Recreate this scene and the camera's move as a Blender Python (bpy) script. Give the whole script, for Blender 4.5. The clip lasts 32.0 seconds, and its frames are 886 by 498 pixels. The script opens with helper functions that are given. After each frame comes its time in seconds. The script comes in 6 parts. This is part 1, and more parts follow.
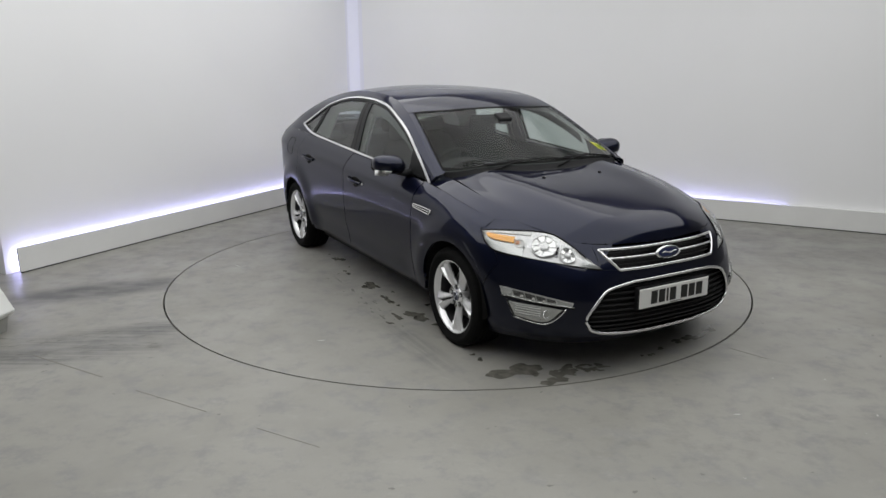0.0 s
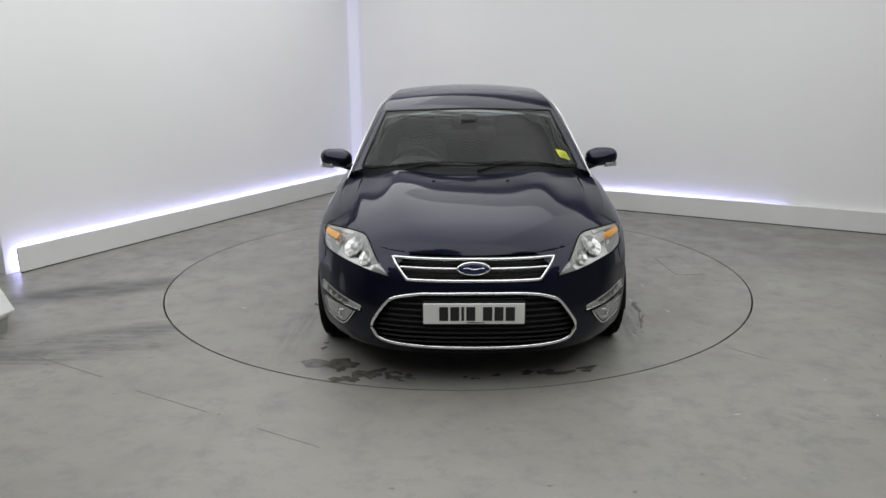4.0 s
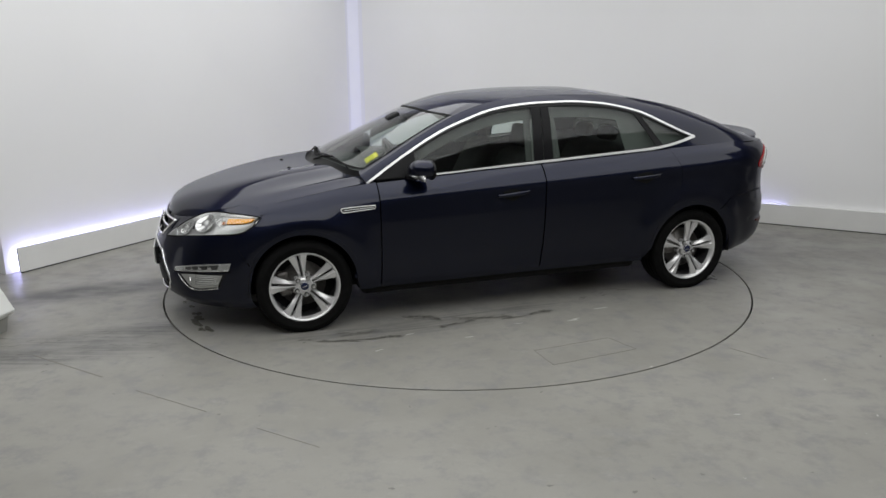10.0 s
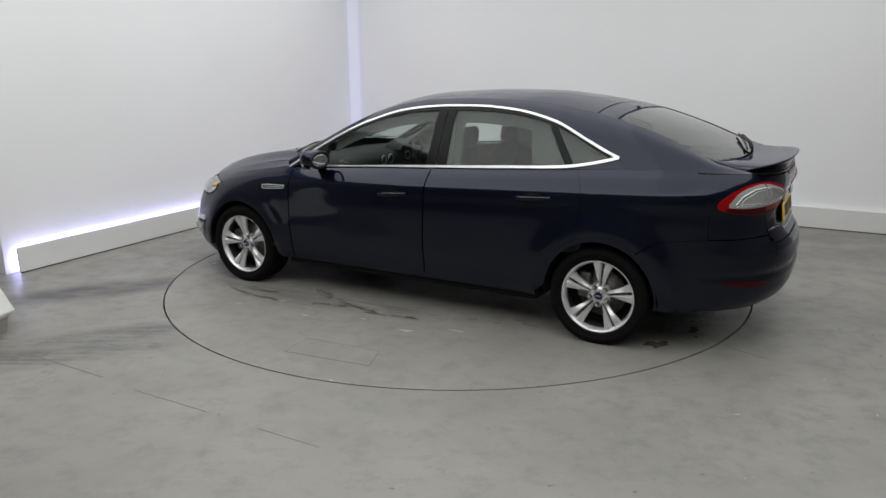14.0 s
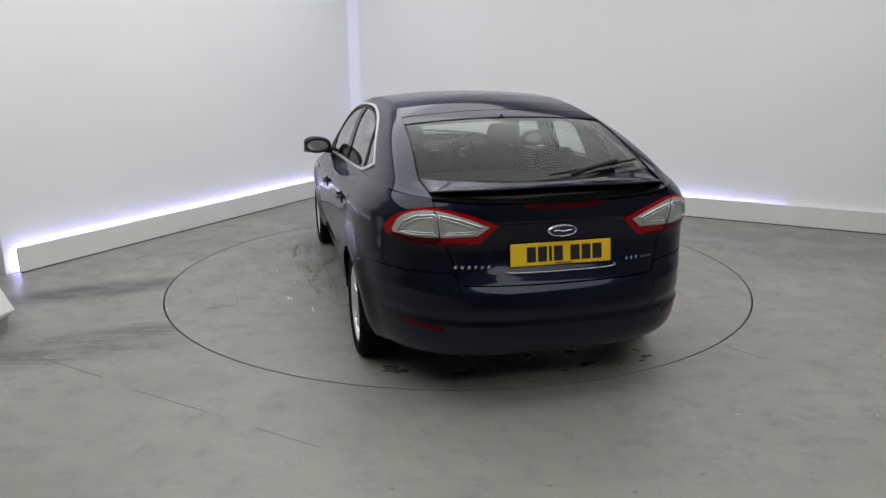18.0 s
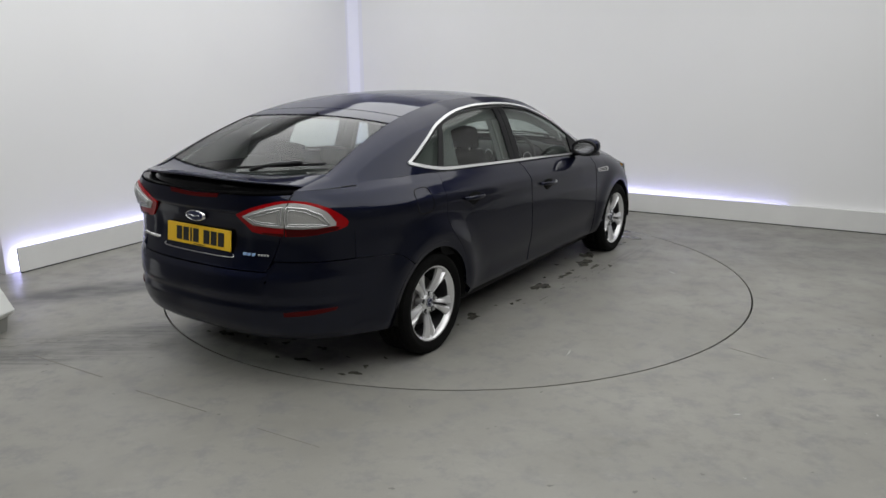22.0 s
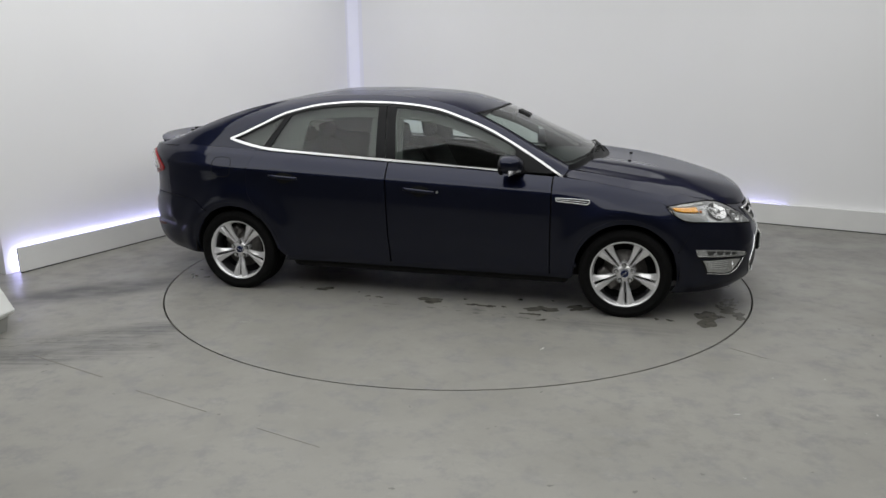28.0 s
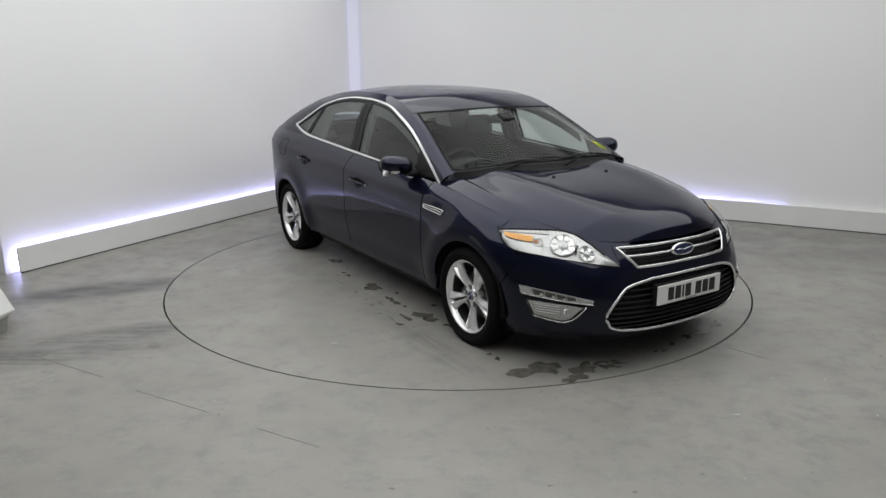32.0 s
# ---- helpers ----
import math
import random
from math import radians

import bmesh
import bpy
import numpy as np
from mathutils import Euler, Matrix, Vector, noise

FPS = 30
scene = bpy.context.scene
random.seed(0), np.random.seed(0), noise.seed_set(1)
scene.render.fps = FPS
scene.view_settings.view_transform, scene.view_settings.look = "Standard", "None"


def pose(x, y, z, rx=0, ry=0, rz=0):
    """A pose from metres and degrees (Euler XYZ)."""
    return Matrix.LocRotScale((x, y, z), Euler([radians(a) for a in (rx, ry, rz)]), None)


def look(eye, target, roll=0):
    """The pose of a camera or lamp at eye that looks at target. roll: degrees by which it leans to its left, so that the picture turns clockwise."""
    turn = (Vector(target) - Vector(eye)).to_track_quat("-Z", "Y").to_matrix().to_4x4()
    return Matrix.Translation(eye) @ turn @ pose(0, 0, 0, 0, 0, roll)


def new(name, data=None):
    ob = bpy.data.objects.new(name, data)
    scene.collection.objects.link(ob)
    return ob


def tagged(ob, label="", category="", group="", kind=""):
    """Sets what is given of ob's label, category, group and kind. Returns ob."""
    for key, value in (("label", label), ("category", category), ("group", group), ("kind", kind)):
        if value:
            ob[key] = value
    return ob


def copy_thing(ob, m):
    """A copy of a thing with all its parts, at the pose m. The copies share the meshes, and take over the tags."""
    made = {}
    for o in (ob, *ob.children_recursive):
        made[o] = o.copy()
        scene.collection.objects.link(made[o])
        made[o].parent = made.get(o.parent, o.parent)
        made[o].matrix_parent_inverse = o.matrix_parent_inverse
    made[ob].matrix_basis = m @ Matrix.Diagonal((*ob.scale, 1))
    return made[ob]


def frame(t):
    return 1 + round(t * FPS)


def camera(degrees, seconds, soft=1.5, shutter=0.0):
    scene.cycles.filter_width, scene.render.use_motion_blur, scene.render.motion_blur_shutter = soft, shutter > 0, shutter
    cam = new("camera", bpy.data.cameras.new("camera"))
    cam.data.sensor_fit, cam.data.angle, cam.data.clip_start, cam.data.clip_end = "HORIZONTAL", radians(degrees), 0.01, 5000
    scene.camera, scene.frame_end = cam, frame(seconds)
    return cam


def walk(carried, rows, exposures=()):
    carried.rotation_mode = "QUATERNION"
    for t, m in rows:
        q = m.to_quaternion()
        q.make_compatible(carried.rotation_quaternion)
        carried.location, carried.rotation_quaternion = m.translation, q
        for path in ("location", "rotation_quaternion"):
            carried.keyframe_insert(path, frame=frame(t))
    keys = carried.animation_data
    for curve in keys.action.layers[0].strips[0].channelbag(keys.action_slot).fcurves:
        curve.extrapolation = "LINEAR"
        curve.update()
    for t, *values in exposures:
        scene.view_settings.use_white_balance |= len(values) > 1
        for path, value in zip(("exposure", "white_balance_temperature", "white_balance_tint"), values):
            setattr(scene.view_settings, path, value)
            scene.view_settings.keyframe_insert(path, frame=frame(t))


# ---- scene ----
cam = camera(61.09, 32.0)


def aim(x, y, z, yaw, pitch, roll):
    """A pose from a compass turn (degrees right of +y), a tilt and a roll."""
    a, b = radians(yaw), radians(pitch)
    way = Vector((math.sin(a) * math.cos(b), math.cos(a) * math.cos(b), math.sin(b)))
    return look((x, y, z), Vector((x, y, z)) + way, roll)


CAM = aim(0.0, -5.906, 1.712, -1.017, -14.438, -0.42)
walk(cam, [(0, CAM), (32, CAM)], exposures=[(0, 0.0), (32, 0.0)])

# ---- room frame: u runs along the right wall, v along the left wall, towards the camera ----
CORNER = Vector((-1.33, 4.175, 0.0))
UA, VA = Vector((0.8815, -0.4722, 0)), Vector((-0.4722, -0.8815, 0))
ROOM_U, ROOM_V, CEIL = 9.6, 11.2, 3.3
BACK = 0.076  # the walls stand this far behind the skirting's face


def room(u, v, z=0.0):
    p = CORNER + UA * u + VA * v
    return Vector((p.x, p.y, z))


# ---- world and lamps ----
world = bpy.data.worlds.new("world")
scene.world = world
world.use_nodes = True
world.node_tree.nodes["Background"].inputs[0].default_value = (0.05, 0.05, 0.055, 1)
world.node_tree.nodes["Background"].inputs[1].default_value = 0.2

# unseen ceiling light panels, added to fit the brightness: (u, v, length along u, length along v, watts)
PANELS = [(3.1, 3.2, 3.2, 3.2, 60), (0.85, 3.2, 1.3, 5.6, 42), (5.3, 3.2, 1.2, 5.6, 30), (3.1, 1.0, 3.2, 1.2, 13), (3.1, 5.4, 3.2, 1.2, 20),
          (4.0, 7.0, 7.6, 2.0, 95), (6.9, 3.2, 2.0, 5.6, 54)]
TURN_UV = math.atan2(UA.y, UA.x)


def panel_lamp(u, v, lu, lv, watts):
    data = bpy.data.lights.new("ceiling_lamp", "AREA")
    data.shape, data.size, data.size_y, data.energy = "RECTANGLE", lu, lv, watts
    data.color = (0.985, 0.993, 0.985)
    ob = new("ceiling_lamp", data)
    ob.matrix_world = Matrix.Translation(room(u, v, CEIL - 0.05)) @ Matrix.Rotation(TURN_UV, 4, "Z")
    return ob


for row in PANELS:
    panel_lamp(*row)


# ---- materials ----
def material(name, colour, rough=0.5, metal=0.0, coat=0.0, grain=0.0, grain_size=40.0, bump=0.0, bump_size=200.0,
             spec=0.5, emit=None, power=0.0, stain=0.0, stain_size=2.0, coat_rough=0.11, coat_ior=1.36, edge_tint=None):
    m = bpy.data.materials.new(name)
    m.use_nodes = True
    nt = m.node_tree
    n, ln = nt.nodes, nt.links
    b = n["Principled BSDF"]
    b.inputs["Base Color"].default_value = (*colour, 1)
    b.inputs["Roughness"].default_value = rough
    b.inputs["Metallic"].default_value = metal
    b.inputs["Coat Weight"].default_value = coat
    b.inputs["Coat Roughness"].default_value = coat_rough
    b.inputs["Coat IOR"].default_value = coat_ior
    b.inputs["Specular IOR Level"].default_value = spec
    if edge_tint:
        b.inputs["Specular Tint"].default_value = (*edge_tint, 1)
    if emit:
        b.inputs["Emission Color"].default_value = (*emit, 1)
        b.inputs["Emission Strength"].default_value = power
    co = n.new("ShaderNodeTexCoord")
    if grain or stain:
        last = None
        for amount, size, detail in ((grain, grain_size, 6.0), (stain, stain_size, 8.0)):
            if not amount:
                continue
            t = n.new("ShaderNodeTexNoise")
            t.inputs["Scale"].default_value = size
            t.inputs["Detail"].default_value = detail
            ln.new(co.outputs["Object"], t.inputs["Vector"])
            r = n.new("ShaderNodeMapRange")
            r.inputs[1].default_value, r.inputs[2].default_value = 0.3, 0.7
            r.inputs[3].default_value, r.inputs[4].default_value = 1 - amount, 1 + amount
            ln.new(t.outputs["Fac"], r.inputs[0])
            if last is None:
                last = r.outputs[0]
            else:
                mu = n.new("ShaderNodeMath")
                mu.operation = "MULTIPLY"
                ln.new(last, mu.inputs[0])
                ln.new(r.outputs[0], mu.inputs[1])
                last = mu.outputs[0]
        mix = n.new("ShaderNodeVectorMath")
        mix.operation = "SCALE"
        mix.inputs[0].default_value = colour
        ln.new(last, mix.inputs["Scale"])
        ln.new(mix.outputs[0], b.inputs["Base Color"])
    if bump:
        t = n.new("ShaderNodeTexNoise")
        t.inputs["Scale"].default_value = bump_size
        t.inputs["Detail"].default_value = 3
        ln.new(co.outputs["Object"], t.inputs["Vector"])
        u = n.new("ShaderNodeBump")
        u.inputs["Strength"].default_value = bump
        u.inputs["Distance"].default_value = 0.002
        ln.new(t.outputs["Fac"], u.inputs["Height"])
        ln.new(u.outputs[0], b.inputs["Normal"])
    return m


def glass_material(name, tint, rough=0.0, boost=1.0, power=4.5, face=0.055):
    """Thin glass: tinted see-through with more gloss at a slant."""
    m = bpy.data.materials.new(name)
    m.use_nodes = True
    n, ln = m.node_tree.nodes, m.node_tree.links
    n.remove(n["Principled BSDF"])
    tr, gl, mx, fr = (n.new(k) for k in ("ShaderNodeBsdfTransparent", "ShaderNodeBsdfGlossy", "ShaderNodeMixShader", "ShaderNodeLayerWeight"))
    fr.inputs["Blend"].default_value = 0.5
    pw, ml = n.new("ShaderNodeMath"), n.new("ShaderNodeMath")
    pw.operation, pw.inputs[1].default_value = "POWER", power
    ml.operation, ml.inputs[1].default_value, ml.inputs[2].default_value = "MULTIPLY_ADD", 0.93 * boost, face * boost
    ml.use_clamp = True
    tr.inputs[0].default_value = (*tint, 1)
    gl.inputs["Roughness"].default_value = rough
    ln.new(fr.outputs["Facing"], pw.inputs[0])
    ln.new(pw.outputs[0], ml.inputs[0])
    ln.new(ml.outputs[0], mx.inputs[0])
    ln.new(tr.outputs[0], mx.inputs[1])
    ln.new(gl.outputs[0], mx.inputs[2])
    ln.new(mx.outputs[0], n["Material Output"].inputs[0])
    return m


WALL = material("wall_paint", (0.84, 0.84, 0.85), 0.4, stain=0.015, stain_size=0.8, bump=0.04, bump_size=60)
SKIRT = material("skirting_paint", (0.72, 0.72, 0.71), 0.4, stain=0.03, stain_size=3)
# dark grey for walls mostly out of view, set by the car's reflections
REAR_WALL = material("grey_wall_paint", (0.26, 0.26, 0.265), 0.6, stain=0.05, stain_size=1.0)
CEILING = material("ceiling_paint", (0.50, 0.50, 0.50), 0.7, stain=0.03, stain_size=1.5)
LED = material("led_strip", (0.8, 0.8, 0.9), 0.5, emit=(0.50, 0.50, 1.0), power=13)
LED_SOFT = material("light_diffuser", (0.75, 0.75, 0.8), 0.6, emit=(0.30, 0.31, 0.46), power=0.42)
LED_FAINT = material("light_diffuser_edge", (0.75, 0.75, 0.8), 0.6, emit=(0.30, 0.31, 0.46), power=0.20)
METAL_EDGE = material("dark_steel_edge", (0.05, 0.05, 0.05), 0.5, 0.6)


# ---- mesh helpers ----
def mesh_ob(name, verts, faces, mat, parent=None, label="", smooth=True):
    me = bpy.data.meshes.new(name)
    me.from_pydata([tuple(v) for v in verts], [], faces)
    me.validate()
    if smooth:
        for p in me.polygons:
            p.use_smooth = True
    me.materials.append(mat)
    ob = new(name, me)
    if parent:
        ob.parent = parent
    if label:
        tagged(ob, label)
    return ob


def part(name, bm, mat, parent=None, label="", smooth=False):
    me = bpy.data.meshes.new(name)
    bm.normal_update()
    bm.to_mesh(me)
    bm.free()
    if smooth:
        for p in me.polygons:
            p.use_smooth = True
    me.materials.append(mat)
    ob = new(name, me)
    if parent:
        ob.parent = parent
    if label:
        tagged(ob, label)
    return ob


def box_bm(sx, sy, sz, m=None, bevel=0.0, seg=2, bm=None):
    bm = bm or bmesh.new()
    made = bmesh.ops.create_cube(bm, size=1.0, matrix=(m or Matrix()) @ Matrix.Diagonal((sx, sy, sz, 1)))
    if bevel:
        edges = list({e for v in made["verts"] for e in v.link_edges})
        bmesh.ops.bevel(bm, geom=edges, offset=bevel, segments=seg, affect="EDGES", profile=0.5)
    return bm


def room_box(name, u0, u1, v0, v1, z0, z1, mat, kind="structure", label="", category="", bevel=0.0):
    bm = box_bm(u1 - u0, v1 - v0, z1 - z0, None, bevel)
    ob = part(name, bm, mat)
    ob.matrix_world = Matrix.Translation(room((u0 + u1) / 2, (v0 + v1) / 2, (z0 + z1) / 2)) @ Matrix.Rotation(TURN_UV, 4, "Z")
    tagged(ob, label, category, "", kind)
    return ob
# ---- the room ----
def floor_material(name, table=False):
    """Grey painted concrete: clouded, scuffed, with worn and oily patches, and on the table painted shade below the
    car.
    """
    m = bpy.data.materials.new(name)
    m.use_nodes = True
    n, ln = m.node_tree.nodes, m.node_tree.links
    b = n["Principled BSDF"]
    co = n.new("ShaderNodeTexCoord")

    def noise_fac(scale, detail=6.0, lo=0.35, hi=0.65, rough=0.6, stretch=None, turn=0.0, offset=(0, 0, 0)):
        mp = n.new("ShaderNodeMapping")
        mp.inputs["Location"].default_value = offset
        mp.inputs["Rotation"].default_value = (0, 0, turn)
        mp.inputs["Scale"].default_value = stretch or (1, 1, 1)
        ln.new(co.outputs["Object"], mp.inputs["Vector"])
        t = n.new("ShaderNodeTexNoise")
        t.inputs["Scale"].default_value, t.inputs["Detail"].default_value, t.inputs["Roughness"].default_value = scale, detail, rough
        ln.new(mp.outputs[0], t.inputs["Vector"])
        r = n.new("ShaderNodeMapRange")
        r.inputs[1].default_value, r.inputs[2].default_value = lo, hi
        ln.new(t.outputs["Fac"], r.inputs[0])
        return r.outputs[0]

    def op(kind, a, c):
        x = n.new("ShaderNodeMath")
        x.operation = kind
        x.use_clamp = kind == "MULTIPLY"
        for k, v in enumerate((a, c)):
            if isinstance(v, (int, float)):
                x.inputs[k].default_value = v
            else:
                ln.new(v, x.inputs[k])
        return x.outputs[0]

    def blob(x, y, rx, ry, turn=0.0, soft=0.6):
        """1 inside an ellipse on the floor, 0 outside, soft between."""
        mp = n.new("ShaderNodeMapping")
        mp.vector_type = "TEXTURE"
        mp.inputs["Location"].default_value = (x, y, 0)
        mp.inputs["Rotation"].default_value = (0, 0, turn)
        mp.inputs["Scale"].default_value = (rx, ry, 100)
        ln.new(co.outputs["Object"], mp.inputs["Vector"])
        d = n.new("ShaderNodeVectorMath")
        d.operation = "LENGTH"
        ln.new(mp.outputs[0], d.inputs[0])
        r = n.new("ShaderNodeMapRange")
        r.inputs[1].default_value, r.inputs[2].default_value, r.inputs[3].default_value, r.inputs[4].default_value = 1.0 - soft, 1.0, 1.0, 0.0
        ln.new(d.outputs["Value"], r.inputs[0])
        return r.outputs[0]

    def mixc(fac, a, c):
        x = n.new("ShaderNodeMix")
        x.data_type = "RGBA"
        ln.new(fac, x.inputs["Factor"])
        for k, v in (("A", a), ("B", c)):
            sock = next(s for s in x.inputs if s.name == k and s.type == "RGBA")
            if isinstance(v, tuple):
                sock.default_value = (*v, 1)
            else:
                ln.new(v, sock)
        return next(s for s in x.outputs if s.type == "RGBA")

    base = mixc(noise_fac(1.1, 8, 0.35, 0.7), (0.226, 0.220, 0.199), (0.276, 0.269, 0.245))
    base = mixc(op("MULTIPLY", noise_fac(6, 8, 0.50, 0.64, 0.7), 0.75), base, (0.196, 0.196, 0.194))
    base = mixc(op("MULTIPLY", noise_fac(90, 3, 0.55, 0.8), 0.35), base, (0.20, 0.195, 0.185))
    pale = op("MULTIPLY", noise_fac(6, 8, 0.56, 0.66, 0.75, (1, 1.5, 1), 0.5), 0.18)
    base = mixc(pale, base, (0.37, 0.36, 0.345))
    for k, (x, y, rx, ry, turn, amount, scale, lo, hi, stretch) in enumerate(TABLE_STAINS_SHADE if table else FLOOR_STAINS_TONE):
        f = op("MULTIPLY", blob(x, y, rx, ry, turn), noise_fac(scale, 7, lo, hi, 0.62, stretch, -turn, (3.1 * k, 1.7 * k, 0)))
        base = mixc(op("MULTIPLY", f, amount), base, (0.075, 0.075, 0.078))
    ln.new(base, b.inputs["Base Color"])
    r = n.new("ShaderNodeMapRange")
    r.inputs[3].default_value, r.inputs[4].default_value = 0.34, 0.55
    ln.new(noise_fac(3, 6), r.inputs[0])
    ln.new(r.outputs[0], b.inputs["Roughness"])
    bp = n.new("ShaderNodeBump")
    bp.inputs["Strength"].default_value, bp.inputs["Distance"].default_value = 0.12, 0.002
    ln.new(noise_fac(160, 4, 0.2, 0.8), bp.inputs["Height"])
    ln.new(bp.outputs[0], b.inputs["Normal"])
    return m


# stains, darker areas and painted shade: x, y, half axes, turn, strength, grain size, thresholds, stretch of the grain
FLOOR_STAINS_TONE = [(-2.72, -0.50, 0.95, 0.26, 0.42, 0.95, 5, 0.12, 0.58, (0.5, 2.0, 1)),
                (-2.45, -1.78, 0.95, 0.24, 0.30, 0.72, 9, 0.28, 0.62, (0.22, 4.0, 1)),
                (-2.05, -1.37, 0.95, 0.20, 0.34, 0.85, 9, 0.34, 0.64, (0.22, 4.0, 1)),
                (-3.0, -1.55, 0.4, 0.12, 0.2, 0.8, 9, 0.50, 0.66, (0.5, 2.5, 1)),
                (1.2, -2.7, 1.6, 0.5, 0.1, 0.22, 9, 0.50, 0.66, (1, 1, 1)),
                # a broad, mottled darker area right of the table
                (2.9, 0.9, 1.9, 1.1, -0.5, 0.26, 3, 0.10, 0.55, (0.6, 1.4, 1)),
                (-2.3, 1.0, 0.8, 0.5, 1.0, 0.22, 4, 0.35, 0.7, (0.6, 1.4, 1))]
TABLE_STAINS_SHADE = [(2.0, -0.35, 0.35, 0.75, 0.0, 0.35, 4, 0.35, 0.65, (1, 1, 1)),
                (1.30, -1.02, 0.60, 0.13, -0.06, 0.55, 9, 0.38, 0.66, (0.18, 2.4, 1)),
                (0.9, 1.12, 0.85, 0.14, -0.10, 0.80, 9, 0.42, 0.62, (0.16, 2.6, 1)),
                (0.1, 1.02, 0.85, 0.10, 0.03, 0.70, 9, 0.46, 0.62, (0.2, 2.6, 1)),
                # shade below the car, painted into the table's colour
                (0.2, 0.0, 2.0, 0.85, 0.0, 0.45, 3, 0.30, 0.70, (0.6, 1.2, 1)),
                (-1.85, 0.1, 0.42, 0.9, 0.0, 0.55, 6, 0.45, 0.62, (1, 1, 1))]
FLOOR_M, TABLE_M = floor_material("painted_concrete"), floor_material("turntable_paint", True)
RADIUS = 2.246


def ring_plate(name, r0, r1, z, depth, mat, seg=160, outer=None):
    """A flat ring; outer: corners that its outer rim reaches instead of a circle."""
    vs, fs = [], []
    for i in range(seg):
        a = 2 * math.pi * i / seg
        c, s = math.cos(a), math.sin(a)
        k = r1 if outer is None else outer / max(abs(c), abs(s))
        vs += [(r0 * c, r0 * s, z), (k * c, k * s, z), (r0 * c, r0 * s, z - depth)]
    for i in range(seg):
        j = (i + 1) % seg
        fs += [(3 * i, 3 * i + 1, 3 * j + 1, 3 * j), (3 * i + 2, 3 * i, 3 * j, 3 * j + 2)]
    return mesh_ob(name, vs, fs, mat, smooth=False)


floor = ring_plate("floor", RADIUS + 0.012, 0, 0.0, 0.08, FLOOR_M, outer=14.0)
tagged(floor, "grey painted concrete floor with scuffs and dark tyre smears", "floor", "", "structure")
pit = ring_plate("pit_floor", 0.0, RADIUS + 0.2, -0.09, 0.01, METAL_EDGE)
tagged(pit, "dark steel bed beneath the turntable", "floor", "", "structure")

turntable = new("turntable")
tagged(turntable, "round grey painted vehicle turntable set flush in the floor", "turntable")
bm = bmesh.new()
bmesh.ops.create_cone(bm, cap_ends=True, segments=160, radius1=RADIUS, radius2=RADIUS, depth=0.06, matrix=Matrix.Translation((0, 0, -0.03)))
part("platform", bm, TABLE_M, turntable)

GRIT = material("grit", (0.17, 0.165, 0.155), 0.6)
FLOOR_SMEAR = material("grey_tyre_smear", (0.135, 0.132, 0.125), 0.5, grain=0.35, grain_size=20)
CRACK = material("crack_shadow", (0.20, 0.19, 0.168), 0.7)
# access hatch let into the table: a loose plate with a fine joint round it
HATCH = [(0.122, 1.762), (-0.400, 1.722), (-0.466, 1.940), (0.108, 1.995)]
bm = bmesh.new()
bm.faces.new([bm.verts.new((x, y, 0.0012)) for x, y in HATCH])
hatch_plate = part("hatch", bm, TABLE_M, turntable, "flush access hatch painted grey")
for k in range(4):
    (x0, y0), (x1, y1) = HATCH[k], HATCH[(k + 1) % 4]
    d = Vector((x1 - x0, y1 - y0, 0))
    part("joint", box_bm(d.length, 0.0035 if k < 2 else 0.0015, 0.0012, Matrix.Translation(((x0 + x1) / 2, (y0 + y1) / 2, 0.0014)) @ Matrix.Rotation(math.atan2(d.y, d.x), 4, "Z")), CRACK, hatch_plate)
WET = material("wet_patch", (0.100, 0.096, 0.083), 0.26, grain=0.55, grain_size=18)
RNG = random.Random(7)


def blot(bm, x, y, r, stretch=1.0, turn=0.0, n=26, z=0.0016):
    """An irregular flat blot."""
    ph = [RNG.uniform(0, 6.28) for _ in range(4)]
    ring = []
    for i in range(n):
        a = 2 * math.pi * i / n
        k = r * (1 + 0.28 * math.sin(2 * a + ph[0]) + 0.20 * math.sin(3 * a + ph[1]) + 0.14 * math.sin(5 * a + ph[2]) + 0.10 * math.sin(9 * a + ph[3]))
        px, py = k * stretch * math.cos(a), k * math.sin(a)
        ring.append(bm.verts.new((x + px * math.cos(turn) - py * math.sin(turn), y + px * math.sin(turn) + py * math.cos(turn), z)))
    bm.faces.new(ring)


def smooth_run(run, n):
    """Points along a line of corners, evenly in their order."""
    ks = np.linspace(0, len(run) - 1, n)
    return list(zip(np.interp(ks, range(len(run)), [p[0] for p in run]), np.interp(ks, range(len(run)), [p[1] for p in run])))


# wet patches that dripped from the car, most of them along the rim below its nose
for x, y, r, sx, turn in ((1.90, -0.72, 0.085, 1.6, 1.3), (2.05, -0.50, 0.045, 1.6, 1.4), (2.11, -0.62, 0.040, 1.8, 1.3), (0.0, -0.765, 0.050, 2.0, 0.1), (-0.86, -0.685, 0.040, 1.5, 0.2),
                          (0.42, -0.80, 0.025, 2.2, 0.1), (0.80, -0.78, 0.060, 1.6, 0.3), (1.05, -0.70, 0.050, 1.8, 0.5), (0.75, -0.90, 0.020, 3.0, 0.0), (-1.83, 0.84, 0.050, 1.4, 1.2), (-1.98, 0.48, 0.030, 1.8, 1.4)):
    bm = bmesh.new()
    blot(bm, x, y, r, sx, turn, 40, 0.0018 + 0.0003 * RNG.random())
    part("wet_patch", bm, WET, turntable, "dark wet patch")
bm = bmesh.new()
